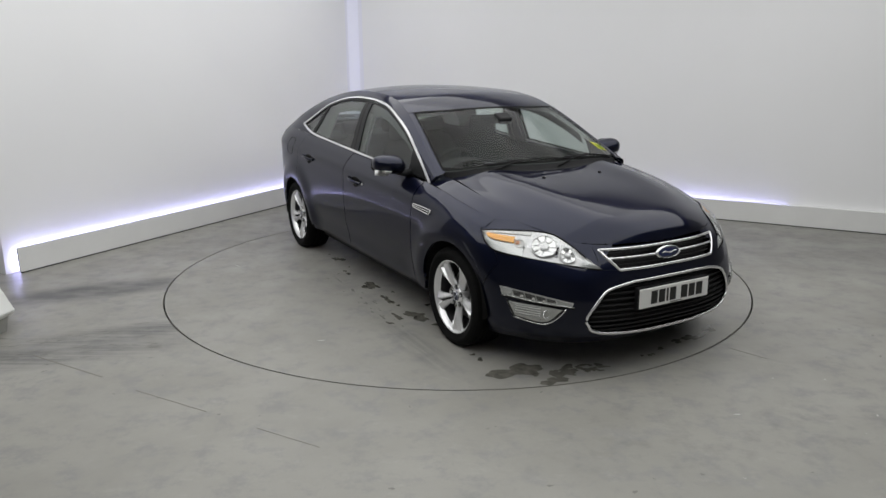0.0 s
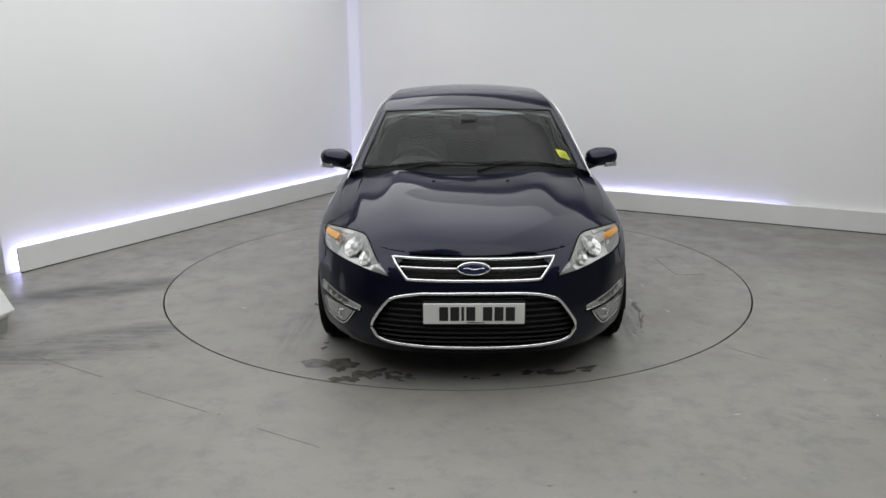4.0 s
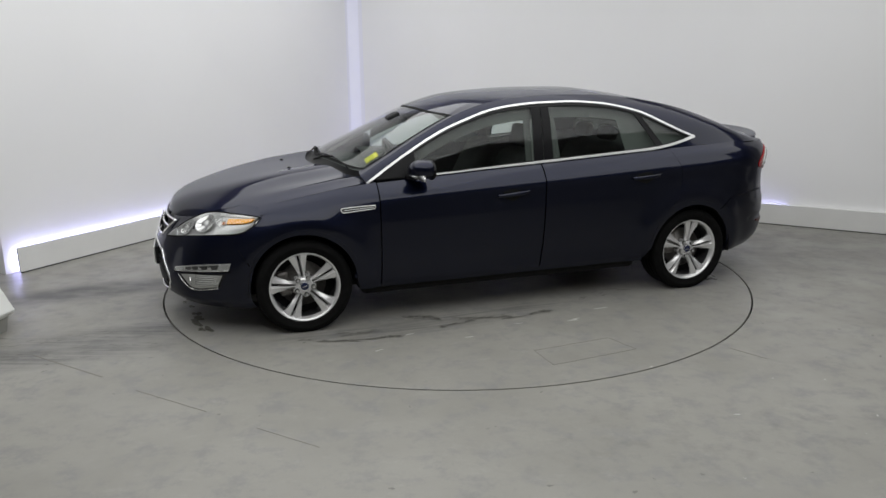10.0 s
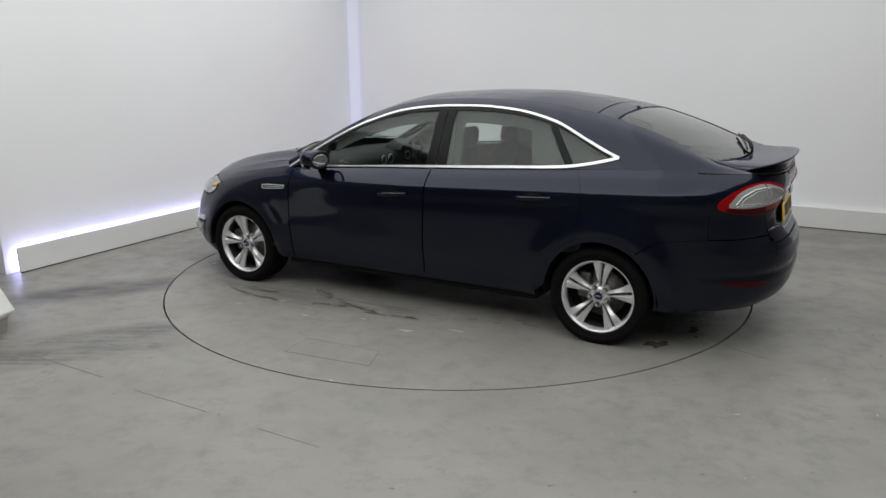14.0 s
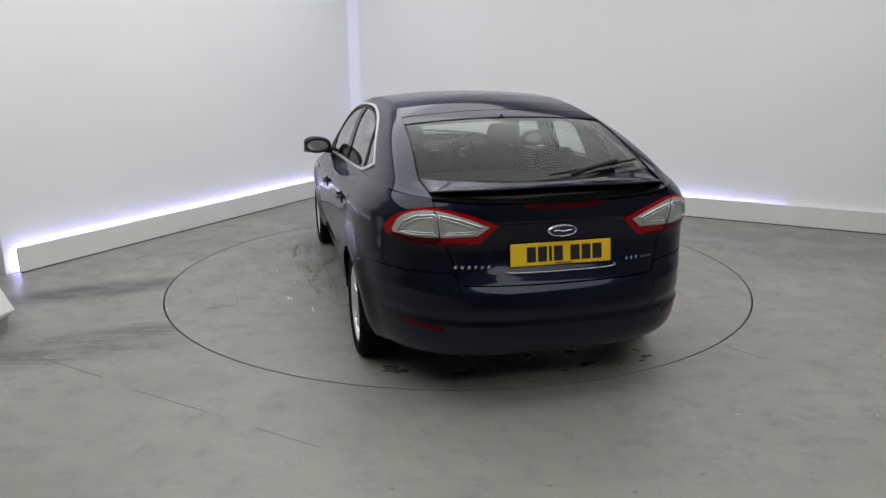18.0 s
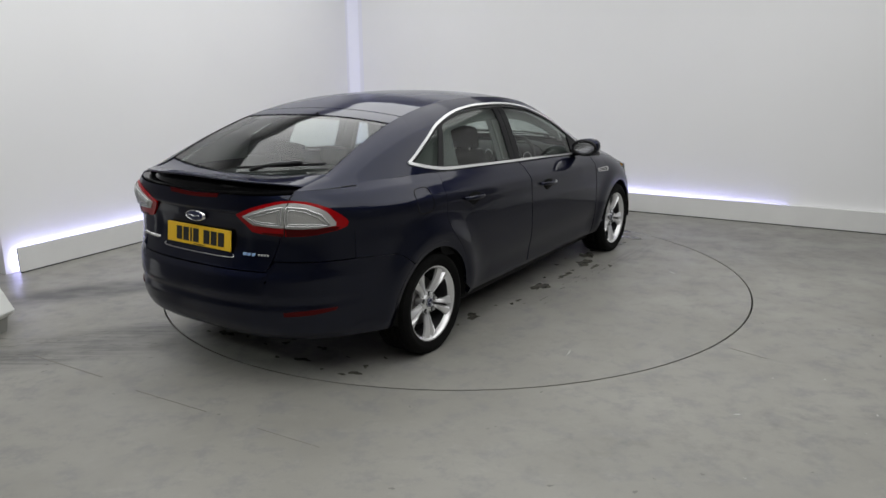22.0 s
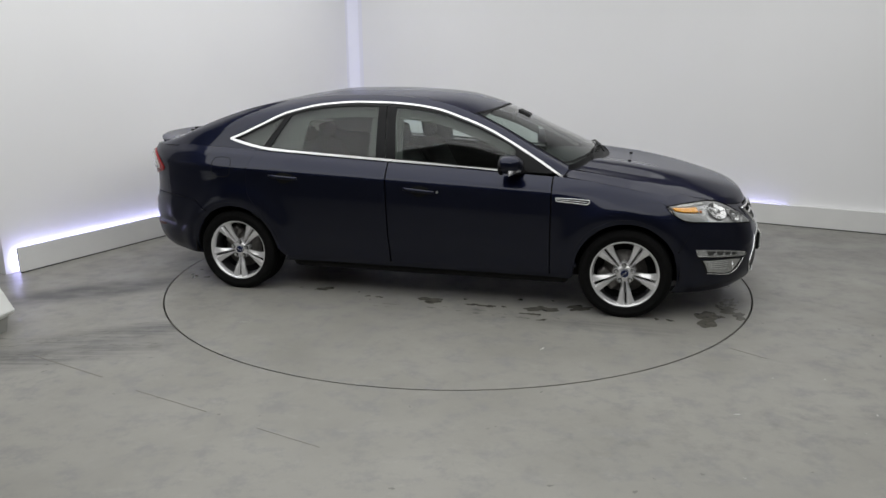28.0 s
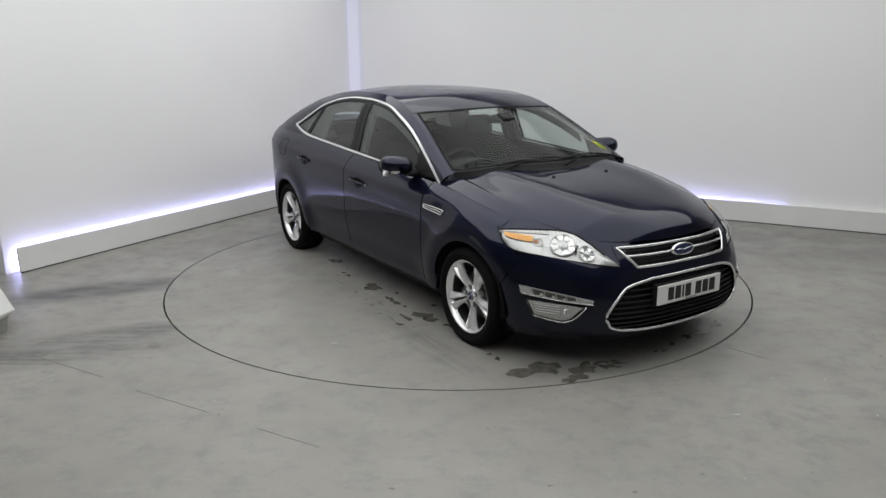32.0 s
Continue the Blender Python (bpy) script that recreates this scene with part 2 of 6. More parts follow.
for k in range(30):
    a = radians(RNG.uniform(-19, 22))
    rr = RNG.choice((2.06, 2.10, 2.13)) + RNG.uniform(-0.03, 0.03)
    blot(bm, rr * math.cos(a), rr * math.sin(a), RNG.uniform(0.008, 0.028), RNG.uniform(1, 2.2), a + 1.57, 14, 0.0022 + 0.0004 * RNG.random())
for k in range(16):
    blot(bm, RNG.uniform(-1.2, 1.7), -0.80 + RNG.gauss(0, 0.09), RNG.uniform(0.006, 0.020), RNG.uniform(1, 2.5), RNG.uniform(-0.4, 0.4), 12)
for k in range(16):
    blot(bm, -1.95 + RNG.gauss(0, 0.10), RNG.uniform(-0.75, 0.85), RNG.uniform(0.008, 0.026), RNG.uniform(1, 2.0), RNG.uniform(1, 2), 12)
tagged(part("drip_spatter", bm, WET, turntable, "small dark drips"), kind="stuff")
SMEAR = material("dark_smear", (0.105, 0.102, 0.092), 0.45, grain=0.4, grain_size=25)
bm = bmesh.new()
for run, wide, count in (([(0.66, 0.93), (0.485, 1.04), (0.27, 1.11), (0.05, 1.13)], 0.016, 46), ([(1.30, 1.188), (1.075, 1.255), (0.80, 1.265)], 0.010, 30), ([(0.57, 1.20), (0.38, 1.17), (0.19, 1.114)], 0.010, 22),
                         ([(0.10, 1.19), (-0.22, 1.14), (-0.30, 1.13)], 0.016, 16), ([(1.43, 1.16), (1.13, 1.126), (0.95, 1.12)], 0.030, 18), ([(-0.60, 0.94), (-0.94, 0.862), (-1.12, 0.89)], 0.040, 16), ([(0.9, -0.98), (0.3, -0.94), (-0.6, -0.96)], 0.035, 26)):
    line = smooth_run(run, 60)
    for k in range(count):
        i = RNG.randrange(0, 59)
        (x0, y0), (x1, y1) = line[i], line[i + 1]
        blot(bm, x0 + RNG.gauss(0, wide), y0 + RNG.gauss(0, wide), RNG.uniform(0.0025, 0.0075), RNG.uniform(2.0, 7.0), math.atan2(y1 - y0, x1 - x0) + RNG.gauss(0, 0.12), 12, 0.0026 + 0.0005 * RNG.random())
tagged(part("smears", bm, SMEAR, turntable, "thin dark tyre smears"), kind="stuff")
SCRATCH = material("pale_scratch", (0.55, 0.54, 0.52), 0.5)
bm = bmesh.new()
for x, y, r, sx, turn in ((0.409, 1.422, 0.004, 9, 0.1), (-0.646, 1.206, 0.007, 7, 0.1), (0.02, 1.30, 0.004, 8, 0.1), (-0.35, 1.36, 0.008, 6, 0.05), (-0.38, 1.34, 0.004, 8, 0.05), (0.75, 1.25, 0.004, 9, 0.1), (1.0, 1.45, 0.004, 6, 0.3), (-1.1, -1.5, 0.004, 8, 0.2), (0.9, -1.5, 0.005, 6, 1.2), (-0.4, 2.20, 0.006, 2, 0)):
    blot(bm, x, y, r, sx, turn, 12)
tagged(part("scratches", bm, SCRATCH, turntable, "pale scratches in the paint"), kind="stuff")
bm = bmesh.new()
for x, y, r, sx, turn in ((1.376, -2.526, 0.004, 3.5, 0.1), (1.995, -2.115, 0.005, 1, 0), (2.049, -2.537, 0.005, 1.2, 0), (1.72, -2.1, 0.004, 1, 0), (1.9, -2.72, 0.003, 1, 0), (1.2, -3.1, 0.003, 1, 0)):
    blot(bm, x, y, r, sx, turn, 10)
tagged(part("floor_flecks", bm, SCRATCH), "tiny white flecks of litter on the floor", "litter", "", "stuff")
bm = bmesh.new()
for k in range(70):
    blot(bm, RNG.uniform(-3.3, 3.3), RNG.uniform(-3.4, -1.0), RNG.uniform(0.003, 0.008), RNG.uniform(1, 2.5), RNG.uniform(0, 3), 9)
bmesh.ops.delete(bm, geom=[f for f in bm.faces if math.hypot(*f.calc_center_median()[:2]) < RADIUS + 0.05], context="FACES")
tagged(part("floor_grit", bm, GRIT), "dark specks of grit on the floor", "grit", "", "stuff")
bm = bmesh.new()
for run, wide, count in (([(-3.2, -2.02), (-2.45, -1.78), (-1.75, -1.56)], 0.075, 70), ([(-2.9, -1.68), (-2.1, -1.38), (-1.35, -1.12)], 0.065, 50), ([(-3.25, -1.66), (-2.85, -1.50)], 0.05, 14)):
    line = smooth_run(run, 60)
    for k in range(count):
        i = RNG.randrange(0, 59)
        (x0, y0), (x1, y1) = line[i], line[i + 1]
        x, y = x0 + RNG.gauss(0, wide * 0.6), y0 + RNG.gauss(0, wide)
        if math.hypot(x, y) > RADIUS + 0.16:
            blot(bm, x, y, RNG.uniform(0.002, 0.0055), RNG.uniform(3.0, 11.0), math.atan2(y1 - y0, x1 - x0) + RNG.gauss(0, 0.08), 12, 0.0012 + 0.0005 * RNG.random())
tagged(part("floor_smears", bm, FLOOR_SMEAR), "thin dark tyre smears across the floor", "smear", "", "stuff")
for (x0, y0), (x1, y1), w in (((-2.52, -1.77), (-1.96, -2.085), 0.006), ((-1.70, -2.255), (-1.25, -2.50), 0.0035), ((-0.95, -2.67), (-0.62, -2.85), 0.0025), ((1.64, -1.66), (1.80, -1.83), 0.005)):
    d = Vector((x1 - x0, y1 - y0, 0))
    ob = part("floor_crack", box_bm(d.length, w, 0.0012, Matrix.Translation(((x0 + x1) / 2, (y0 + y1) / 2, 0.0008)) @ Matrix.Rotation(math.atan2(d.y, d.x), 4, "Z")), CRACK)
    tagged(ob, "fine dark crack in the painted floor", "crack", "", "structure")

room_box("wall_left", -BACK - 0.2, -BACK, -BACK, 4.845, 0, CEIL, WALL, label="white painted wall with a smooth matt finish", category="wall")
# unseen wall, added dark so that the car's flank reflects less
room_box("wall_right_unseen", 6.7, ROOM_U, -BACK - 0.2, -BACK - 0.05, 0, CEIL, REAR_WALL, label="unseen wall made dark grey for the reflections in the car", category="wall")
room_box("wall_right", -0.5, 6.7, -BACK - 0.2, -BACK, 0, CEIL, WALL, label="white painted wall with a smooth matt finish", category="wall")
room_box("wall_left_rear", -BACK - 0.5, -BACK - 0.3, 4.83, ROOM_V, 0, CEIL, REAR_WALL, label="pale unseen wall made dark grey for the reflections in the car", category="wall")
room_box("wall_return", -BACK - 0.3, -BACK - 0.2, 4.7, 4.83, 0, CEIL, WALL, label="white painted end of a wall", category="wall")
room_box("wall_behind", -BACK - 0.5, ROOM_U, ROOM_V, ROOM_V + 0.2, 0, CEIL, REAR_WALL, label="unseen wall made dark grey for the reflections in the car", category="wall")
room_box("wall_far_side", ROOM_U, ROOM_U + 0.2, -BACK - 0.2, ROOM_V + 0.2, 0, CEIL, REAR_WALL, label="unseen wall made dark grey for the reflections in the car", category="wall")
room_box("ceiling", -BACK - 0.6, ROOM_U + 0.3, -BACK - 0.3, ROOM_V + 0.3, CEIL, CEIL + 0.15, CEILING, label="plain pale ceiling", category="ceiling")
room_box("skirting_left", -0.02, 0, 0.0, 4.765, 0.010, 0.212, SKIRT, label="white skirting panel standing off the wall", category="skirting")
room_box("skirting_right", 0.0, ROOM_U, -0.02, 0, 0.010, 0.212, SKIRT, label="white skirting panel standing off the wall", category="skirting")
room_box("skirting_filler", 5.34, ROOM_U, -BACK, -0.02, 0.004, 0.205, SKIRT, label="white filler behind the skirting panel", category="skirting")
room_box("skirting_joint", -0.018, -0.004, 0.0, 4.755, 0.0, 0.011, METAL_EDGE, label="dark joint below the skirting", category="joint")
room_box("skirting_joint", 0.0, ROOM_U, -0.018, -0.004, 0.0, 0.011, METAL_EDGE, label="dark joint below the skirting", category="joint")
for nm, a in (("led_strip", (-0.055, -0.035, 0.02, 4.75, 0.150, 0.160)), ("led_strip", (0.0, 4.3, -0.055, -0.035, 0.150, 0.160)),
              ("led_strip", (-0.055, -0.035, 4.755, 4.765, 0.02, 0.160))):
    room_box(nm, *a, LED, "", "cool white light strip hidden behind the skirting", "light strip")
# the strip's far end dips behind the skirting
bm = bmesh.new()
bmesh.ops.create_cube(bm, size=1.0, matrix=Matrix.Diagonal((1.0, 0.020, 0.010, 1)))
for v in bm.verts:
    v.co.z -= 0.065 * (v.co.x + 0.5) ** 1.5
led_end = part("led_strip", bm, LED)
led_end.matrix_world = Matrix.Translation(room(4.81, -0.045, 0.155)) @ Matrix.Rotation(TURN_UV, 4, "Z")
tagged(led_end, "cool white light strip dipping behind the skirting", "light strip")
# a rounded light diffuser up the corner
arc = [(-BACK + 0.20 * (1 - math.cos(a)) * 0.9, -BACK + 0.12 * (1 - math.sin(a))) for a in np.linspace(0, math.pi / 2, 11)]
for i0, i1, mt in ((0, 2, LED_FAINT), (2, 8, LED_SOFT), (8, 10, LED_FAINT)):
    vs, fs = [], []
    for k in range(i0, i1 + 1):
        vs += [tuple(room(*arc[k], 0.0)), tuple(room(*arc[k], CEIL))]
    for k in range(i1 - i0):
        fs.append((2 * k, 2 * k + 2, 2 * k + 3, 2 * k + 1))
    tagged(mesh_ob("corner_diffuser", vs, fs, mt), "faintly glowing lavender light diffuser in the wall corner", "light strip", "", "structure")
for u, v, lu, lv, w in PANELS:
    lamp = room_box("ceiling_light", u - lu / 2 - 0.03, u + lu / 2 + 0.03, v - lv / 2 - 0.03, v + lv / 2 + 0.03, CEIL - 0.04, CEIL, CEILING, "",
                    "unseen white rectangular panel added for the ceiling light", "ceiling light")
    lamp["group"] = "ceiling lights"

# a small sensor high on the wall, and a white sheeted form at the room's edge
sensor = new("ceiling_sensor")
tagged(sensor, "small grey domed sensor fixed high on the white wall", "sensor")
bm = bmesh.new()
bmesh.ops.create_uvsphere(bm, u_segments=20, v_segments=12, radius=0.030)
part("dome", bm, METAL_EDGE, sensor, smooth=True)
bm = bmesh.new()
bmesh.ops.create_cone(bm, cap_ends=True, segments=24, radius1=0.045, radius2=0.04, depth=0.02, matrix=Matrix.Translation((-0.012, 0, 0.01)) @ Matrix.Rotation(radians(90), 4, "Y"))
part("base", bm, SKIRT, sensor)
sensor.matrix_world = Matrix.Translation(room(-BACK + 0.022, 0.115, 2.444)) @ Matrix.Rotation(TURN_UV, 4, "Z")
SHEET = material("white_sheet", (0.78, 0.79, 0.77), 0.45, stain=0.06, stain_size=5)
# darker grey that stands for shade on the white form's lower part
SHADED_BASE = material("shaded_base", (0.30, 0.30, 0.28), 0.6, stain=0.1, stain_size=8)
stand = new("sheeted_stand")
tagged(stand, "white sheeted stand with a creased edge, its base coloured darker as shade", "stand")
rings = [(0.29, 0.10), (0.325, 0.13), (0.33, 0.142), (0.25, 0.33), (0.17, 0.60), (0.10, 0.76)]
vs, fs = [], []
for r, z in rings:
    vs += [(r * math.cos(2 * math.pi * (k + 0.3) / 7), r * math.sin(2 * math.pi * (k + 0.3) / 7), z) for k in range(7)]
for j in range(len(rings) - 1):
    for k in range(7):
        fs.append((j * 7 + k, j * 7 + (k + 1) % 7, (j + 1) * 7 + (k + 1) % 7, (j + 1) * 7 + k))
fs.append(tuple(range(len(vs) - 7, len(vs))))
mesh_ob("sheet", vs, fs, SHEET, stand, smooth=False)
vs = [((0.285 if z else 0.265) * math.cos(2 * math.pi * (k + 0.3) / 7), (0.285 if z else 0.265) * math.sin(2 * math.pi * (k + 0.3) / 7), z) for z in (0.0, 0.105) for k in range(7)]
mesh_ob("base", vs, [(k, (k + 1) % 7, 7 + (k + 1) % 7, 7 + k) for k in range(7)], SHADED_BASE, stand, smooth=False)
stand.matrix_world = Matrix.Translation((-3.175, -1.43, 0))
# ---- the car: x forward, y to its left, z up, origin on the ground midway between the axles ----
def curve1(pts):
    """A smooth function through (x, value) pairs (monotone cubic)."""
    xs = np.array([p[0] for p in pts], float)
    ys = np.array([p[1] for p in pts], float)
    if xs[0] > xs[-1]:
        xs, ys = xs[::-1], ys[::-1]
    d = np.diff(ys) / np.diff(xs)
    m = np.concatenate(([d[0]], [0 if a * b <= 0 else 2 * a * b / (a + b) for a, b in zip(d, d[1:])], [d[-1]]))

    lo, hi, cells = float(xs[0]), float(xs[-1]), 800
    table = []
    for k in range(cells + 1):
        x = lo + (hi - lo) * k / cells
        i = min(int(np.searchsorted(xs, x, "right")) - 1, len(xs) - 2)
        h = xs[i + 1] - xs[i]
        t = (x - xs[i]) / h
        table.append(float((2 * t**3 - 3 * t**2 + 1) * ys[i] + (t**3 - 2 * t**2 + t) * h * m[i] + (3 * t**2 - 2 * t**3) * ys[i + 1] + (t**3 - t**2) * h * m[i + 1]))
    per = cells / (hi - lo)

    def f(x):
        k = (x - lo) * per
        if k <= 0:
            return table[0]
        if k >= cells:
            return table[cells]
        i = int(k)
        return table[i] + (table[i + 1] - table[i]) * (k - i)
    return f


XF, XR = 1.2, -1.3                       # where the round nose and tail begin
FRONT_AXLE, REAR_AXLE, HUB_Z = 1.425, -1.425, 0.308
ARCH = 0.338
# shoulder line: along the nose (q 0..1), the flank (by x) and the tail (q 2..3)
z_nose = curve1([(0, 0.702), (0.3, 0.714), (0.5, 0.742), (0.65, 0.785), (0.8, 0.838), (1, 0.897)])
z_flank = curve1([(1.2, 0.897), (0.98, 0.926), (0.67, 0.941), (0.28, 0.965), (-0.24, 0.992), (-0.91, 1.03), (-1.3, 1.052)])
z_tail = curve1([(2, 1.052), (2.25, 1.068), (2.5, 1.062), (2.65, 1.05), (3, 1.035)])
z_low = curve1([(0, 0.185), (0.6, 0.178), (0.82, 0.190), (1, 0.235), (1.5, 0.235), (2, 0.236), (2.5, 0.262), (3, 0.276)])
half_w = curve1([(0, 0.865), (0.08, 0.893), (0.2, 0.911), (0.4, 0.925), (0.62, 0.927), (0.76, 0.918), (0.86, 0.901), (0.94, 0.867), (1, 0.812)])
nose_x = curve1([(0, 2.24), (0.1, 2.30), (0.25, 2.328), (0.45, 2.332), (0.62, 2.318), (0.76, 2.296), (0.9, 2.262), (1, 2.225)])
tail_x = curve1([(0, -2.338), (0.06, -2.393), (0.15, -2.421), (0.3, -2.429), (0.42, -2.417), (0.5, -2.380), (0.6, -2.346), (0.7, -2.334), (0.78, -2.340), (0.88, -2.358), (1, -2.345)])
nose_n = curve1([(0, 2.9), (0.5, 2.75), (1, 2.5)])
tail_n = curve1([(0, 3.0), (0.15, 2.95), (0.35, 2.9), (0.6, 3.25), (0.85, 3.5), (1, 3.6)])


def shoulder(q):
    return z_nose(q) if q <= 1 else z_flank(XF + (XR - XF) * (q - 1)) if q <= 2 else z_tail(q)


def flare(x, z):
    """The wheel arches swell a little; a crease runs along the doors."""
    g = 0.0
    for ax, amp in ((FRONT_AXLE, 0.018), (REAR_AXLE, 0.026)):
        d = math.hypot(x - ax, z - HUB_Z)
        g += amp * math.exp(-((d - 0.40) / 0.085) ** 2)
    line = 0.842 + 0.036 * (0.9 - x)
    k = min(1, max(0, (1.15 - x) / 0.5)) * min(1, max(0, (x + 2.2) / 0.4))
    t = (z - line) / 0.03
    g += k * 0.013 * (math.exp(-t * t) if t > 0 else math.exp(-(t / 2.4) ** 2))
    g -= 0.010 * math.exp(-((z - 0.36) / 0.07) ** 2) * min(1, max(0, (1.0 - x) / 0.2)) * min(1, max(0, (x + 1.0) / 0.2))
    return g


def hull(q, v):
    """The lower body: q 0..1 round the nose from its middle, 1..2 along the flank, 2..3 round the tail; v 0..1 from sill to shoulder."""
    z = z_low(q) + (shoulder(q) - z_low(q)) * v
    w = half_w(v)
    if q <= 1:
        a, n = q * math.pi / 2, nose_n(v)
        c, s = math.cos(a), math.sin(a)
        r = (abs(c) ** n + abs(s) ** n) ** (-1 / n)
        x, y = XF + (nose_x(v) - XF) * c * r, w * s * r
    elif q >= 2:
        a, n = (3 - q) * math.pi / 2, tail_n(v)
        c, s = math.cos(a), math.sin(a)
        r = (abs(c) ** n + abs(s) ** n) ** (-1 / n)
        x, y = XR + (tail_x(v) - XR) * c * r, w * s * r
    else:
        x, y = XF + (XR - XF) * (q - 1), w
    if y > 0.5:
        y += flare(x, z) * min(1, (y - 0.5) / 0.3)
    return Vector((x, y, z))


def solve_q(goal, axis, z, q0, q1):
    """The q between q0 and q1 at which the hull passes goal on that axis, at height z."""
    def at(q):
        v = (z - z_low(q)) / (shoulder(q) - z_low(q))
        return hull(q, min(max(v, 0.0), 1.0))[axis]
    rising = at(q1) > at(q0)
    for _ in range(26):
        q = (q0 + q1) / 2
        if (at(q) < goal) == rising:
            q0 = q
        else:
            q1 = q
    return (q0 + q1) / 2


def flank(x, z):
    """A point of the lower body by its x and z."""
    if XR <= x <= XF:
        q = 1 + (XF - x) / (XF - XR)
    elif x > XF:
        q = solve_q(x, 0, z, 0.0, 1.0)
    else:
        q = solve_q(x, 0, z, 2.0, 3.0)
    v = (z - z_low(q)) / (shoulder(q) - z_low(q))
    return hull(q, v)


def nose(y, z):
    q = solve_q(abs(y), 1, z, 0.0, 0.97)
    p = hull(q, (z - z_low(q)) / (shoulder(q) - z_low(q)))
    return Vector((p.x, math.copysign(p.y, y) if y else 0.0, p.z))


def tail(y, z):
    q = solve_q(abs(y), 1, z, 2.03, 3.0)
    p = hull(q, (z - z_low(q)) / (shoulder(q) - z_low(q)))
    return Vector((p.x, math.copysign(p.y, y) if y else 0.0, p.z))


# shoulder line in space, as functions of x
_sh = [hull(q, 1.0) for q in np.linspace(0, 3, 301)]
_shx = np.array([p.x for p in _sh])[::-1]
_shy = np.array([p.y for p in _sh])[::-1]
_shz = np.array([p.z for p in _sh])[::-1]


def sh_y(x):
    return float(np.interp(x, _shx, _shy))


def sh_z(x):
    return float(np.interp(x, _shx, _shz))


# upper edges of the cabin: the line of windscreen edge, roof moulding and rear window edge
rail_y = curve1([(1.06, 0.778), (0.8, 0.726), (0.5, 0.664), (0.3, 0.629), (0.0, 0.587), (-0.4, 0.560), (-0.8, 0.555), (-1.1, 0.566), (-1.4, 0.590), (-1.7, 0.614), (-2.03, 0.636), (-2.16, 0.642)])
rail_z = curve1([(1.06, 0.950), (0.8, 1.090), (0.5, 1.248), (0.3, 1.335), (0.1, 1.393), (-0.15, 1.426), (-0.45, 1.438), (-0.75, 1.432), (-1.0, 1.410), (-1.2, 1.379), (-1.4, 1.337), (-1.7, 1.242), (-2.03, 1.106), (-2.16, 1.052)])
mid_z = curve1([(1.23, 0.998), (1.06, 1.080), (0.8, 1.194), (0.5, 1.326), (0.3, 1.396), (0.1, 1.441), (-0.15, 1.461), (-0.45, 1.472), (-0.75, 1.469), (-1.0, 1.441), (-1.2, 1.404), (-1.4, 1.359), (-1.7, 1.264), (-1.85, 1.202), (-2.03, 1.124), (-2.16, 1.066)])
hood_z = curve1([(2.226, 0.703), (2.19, 0.768), (2.1, 0.824), (1.98, 0.862), (1.7, 0.923), (1.36, 0.968), (1.1, 0.993), (0.9, 0.999)])


def cabin(x, z):
    """The cabin's side, from the shoulder up to the rail."""
    ym, zm = sh_y(x), sh_z(x)
    yw, zw = rail_y(x), max(rail_z(x), zm + 0.004)
    f = min(max((z - zm) / (zw - zm), 0.0), 1.0)
    return Vector((x, ym + (yw - ym) * (0.6 * f + 0.4 * f**7), z))


def side(x, z):
    """The whole side of the car by x and z."""
    return flank(x, z) if z <= sh_z(x) + 1e-6 else cabin(x, z)


def top(x, r):
    """Windscreen, roof and rear window: r -1..1 across."""
    k = abs(r)
    z = rail_z(x) + (mid_z(x) - rail_z(x)) * (1 - k**1.95)
    return Vector((x, r * rail_y(x), z))


def bonnet(x, r):
    """Bonnet and the tops of the wings: r -1..1 across between the shoulders."""
    k = abs(r)
    y = r * sh_y(x)
    z = sh_z(x) + (hood_z(x) - sh_z(x)) * (1 - k**3.2)
    ridge = 0.023 * math.exp(-((k - 0.56) / (0.14 if k > 0.56 else 0.20)) ** 2) * min(1, max(0, (2.22 - x) / 0.75)) ** 1.3   # long crests on the bonnet
    ridge += 0.006 * math.exp(-((k - 0.86) / 0.06) ** 2) * min(1, max(0, (1.75 - x) / 0.3))
    return Vector((x, y, z + ridge))


# ---- panels laid on those surfaces ----
def smooth_line(pts, n, sharp=False):
    """n points along a curve through pts (Catmull-Rom by chord), or along straight legs."""
    p = np.array(pts, float)
    if len(p) == 2 or sharp:
        d = np.concatenate(([0], np.cumsum(np.linalg.norm(np.diff(p, axis=0), axis=1))))
        s = np.linspace(0, d[-1], n)
        return np.stack([np.interp(s, d, p[:, k]) for k in range(p.shape[1])], 1)
    ext = np.vstack([2 * p[0] - p[1], p, 2 * p[-1] - p[-2]])
    out, cnt = [], 24
    for i in range(len(p) - 1):
        a, b, c, d = ext[i:i + 4]
        t = np.linspace(0, 1, cnt, endpoint=False)[:, None]
        out.append(0.5 * (2 * b + (c - a) * t + (2 * a - 5 * b + 4 * c - d) * t**2 + (3 * b - a - 3 * c + d) * t**3))
    q = np.vstack(out + [p[-1:]])
    d = np.concatenate(([0], np.cumsum(np.linalg.norm(np.diff(q, axis=0), axis=1))))
    s = np.linspace(0, d[-1], n)
    return np.stack([np.interp(s, d, q[:, k]) for k in range(p.shape[1])], 1)


def grid_points(surf, low, high, nu, nv, sharp=False):
    a, b = smooth_line(low, nu, sharp), smooth_line(high, nu, sharp)
    return [[surf(*(a[i] + (b[i] - a[i]) * j / (nv - 1))) for i in range(nu)] for j in range(nv)]


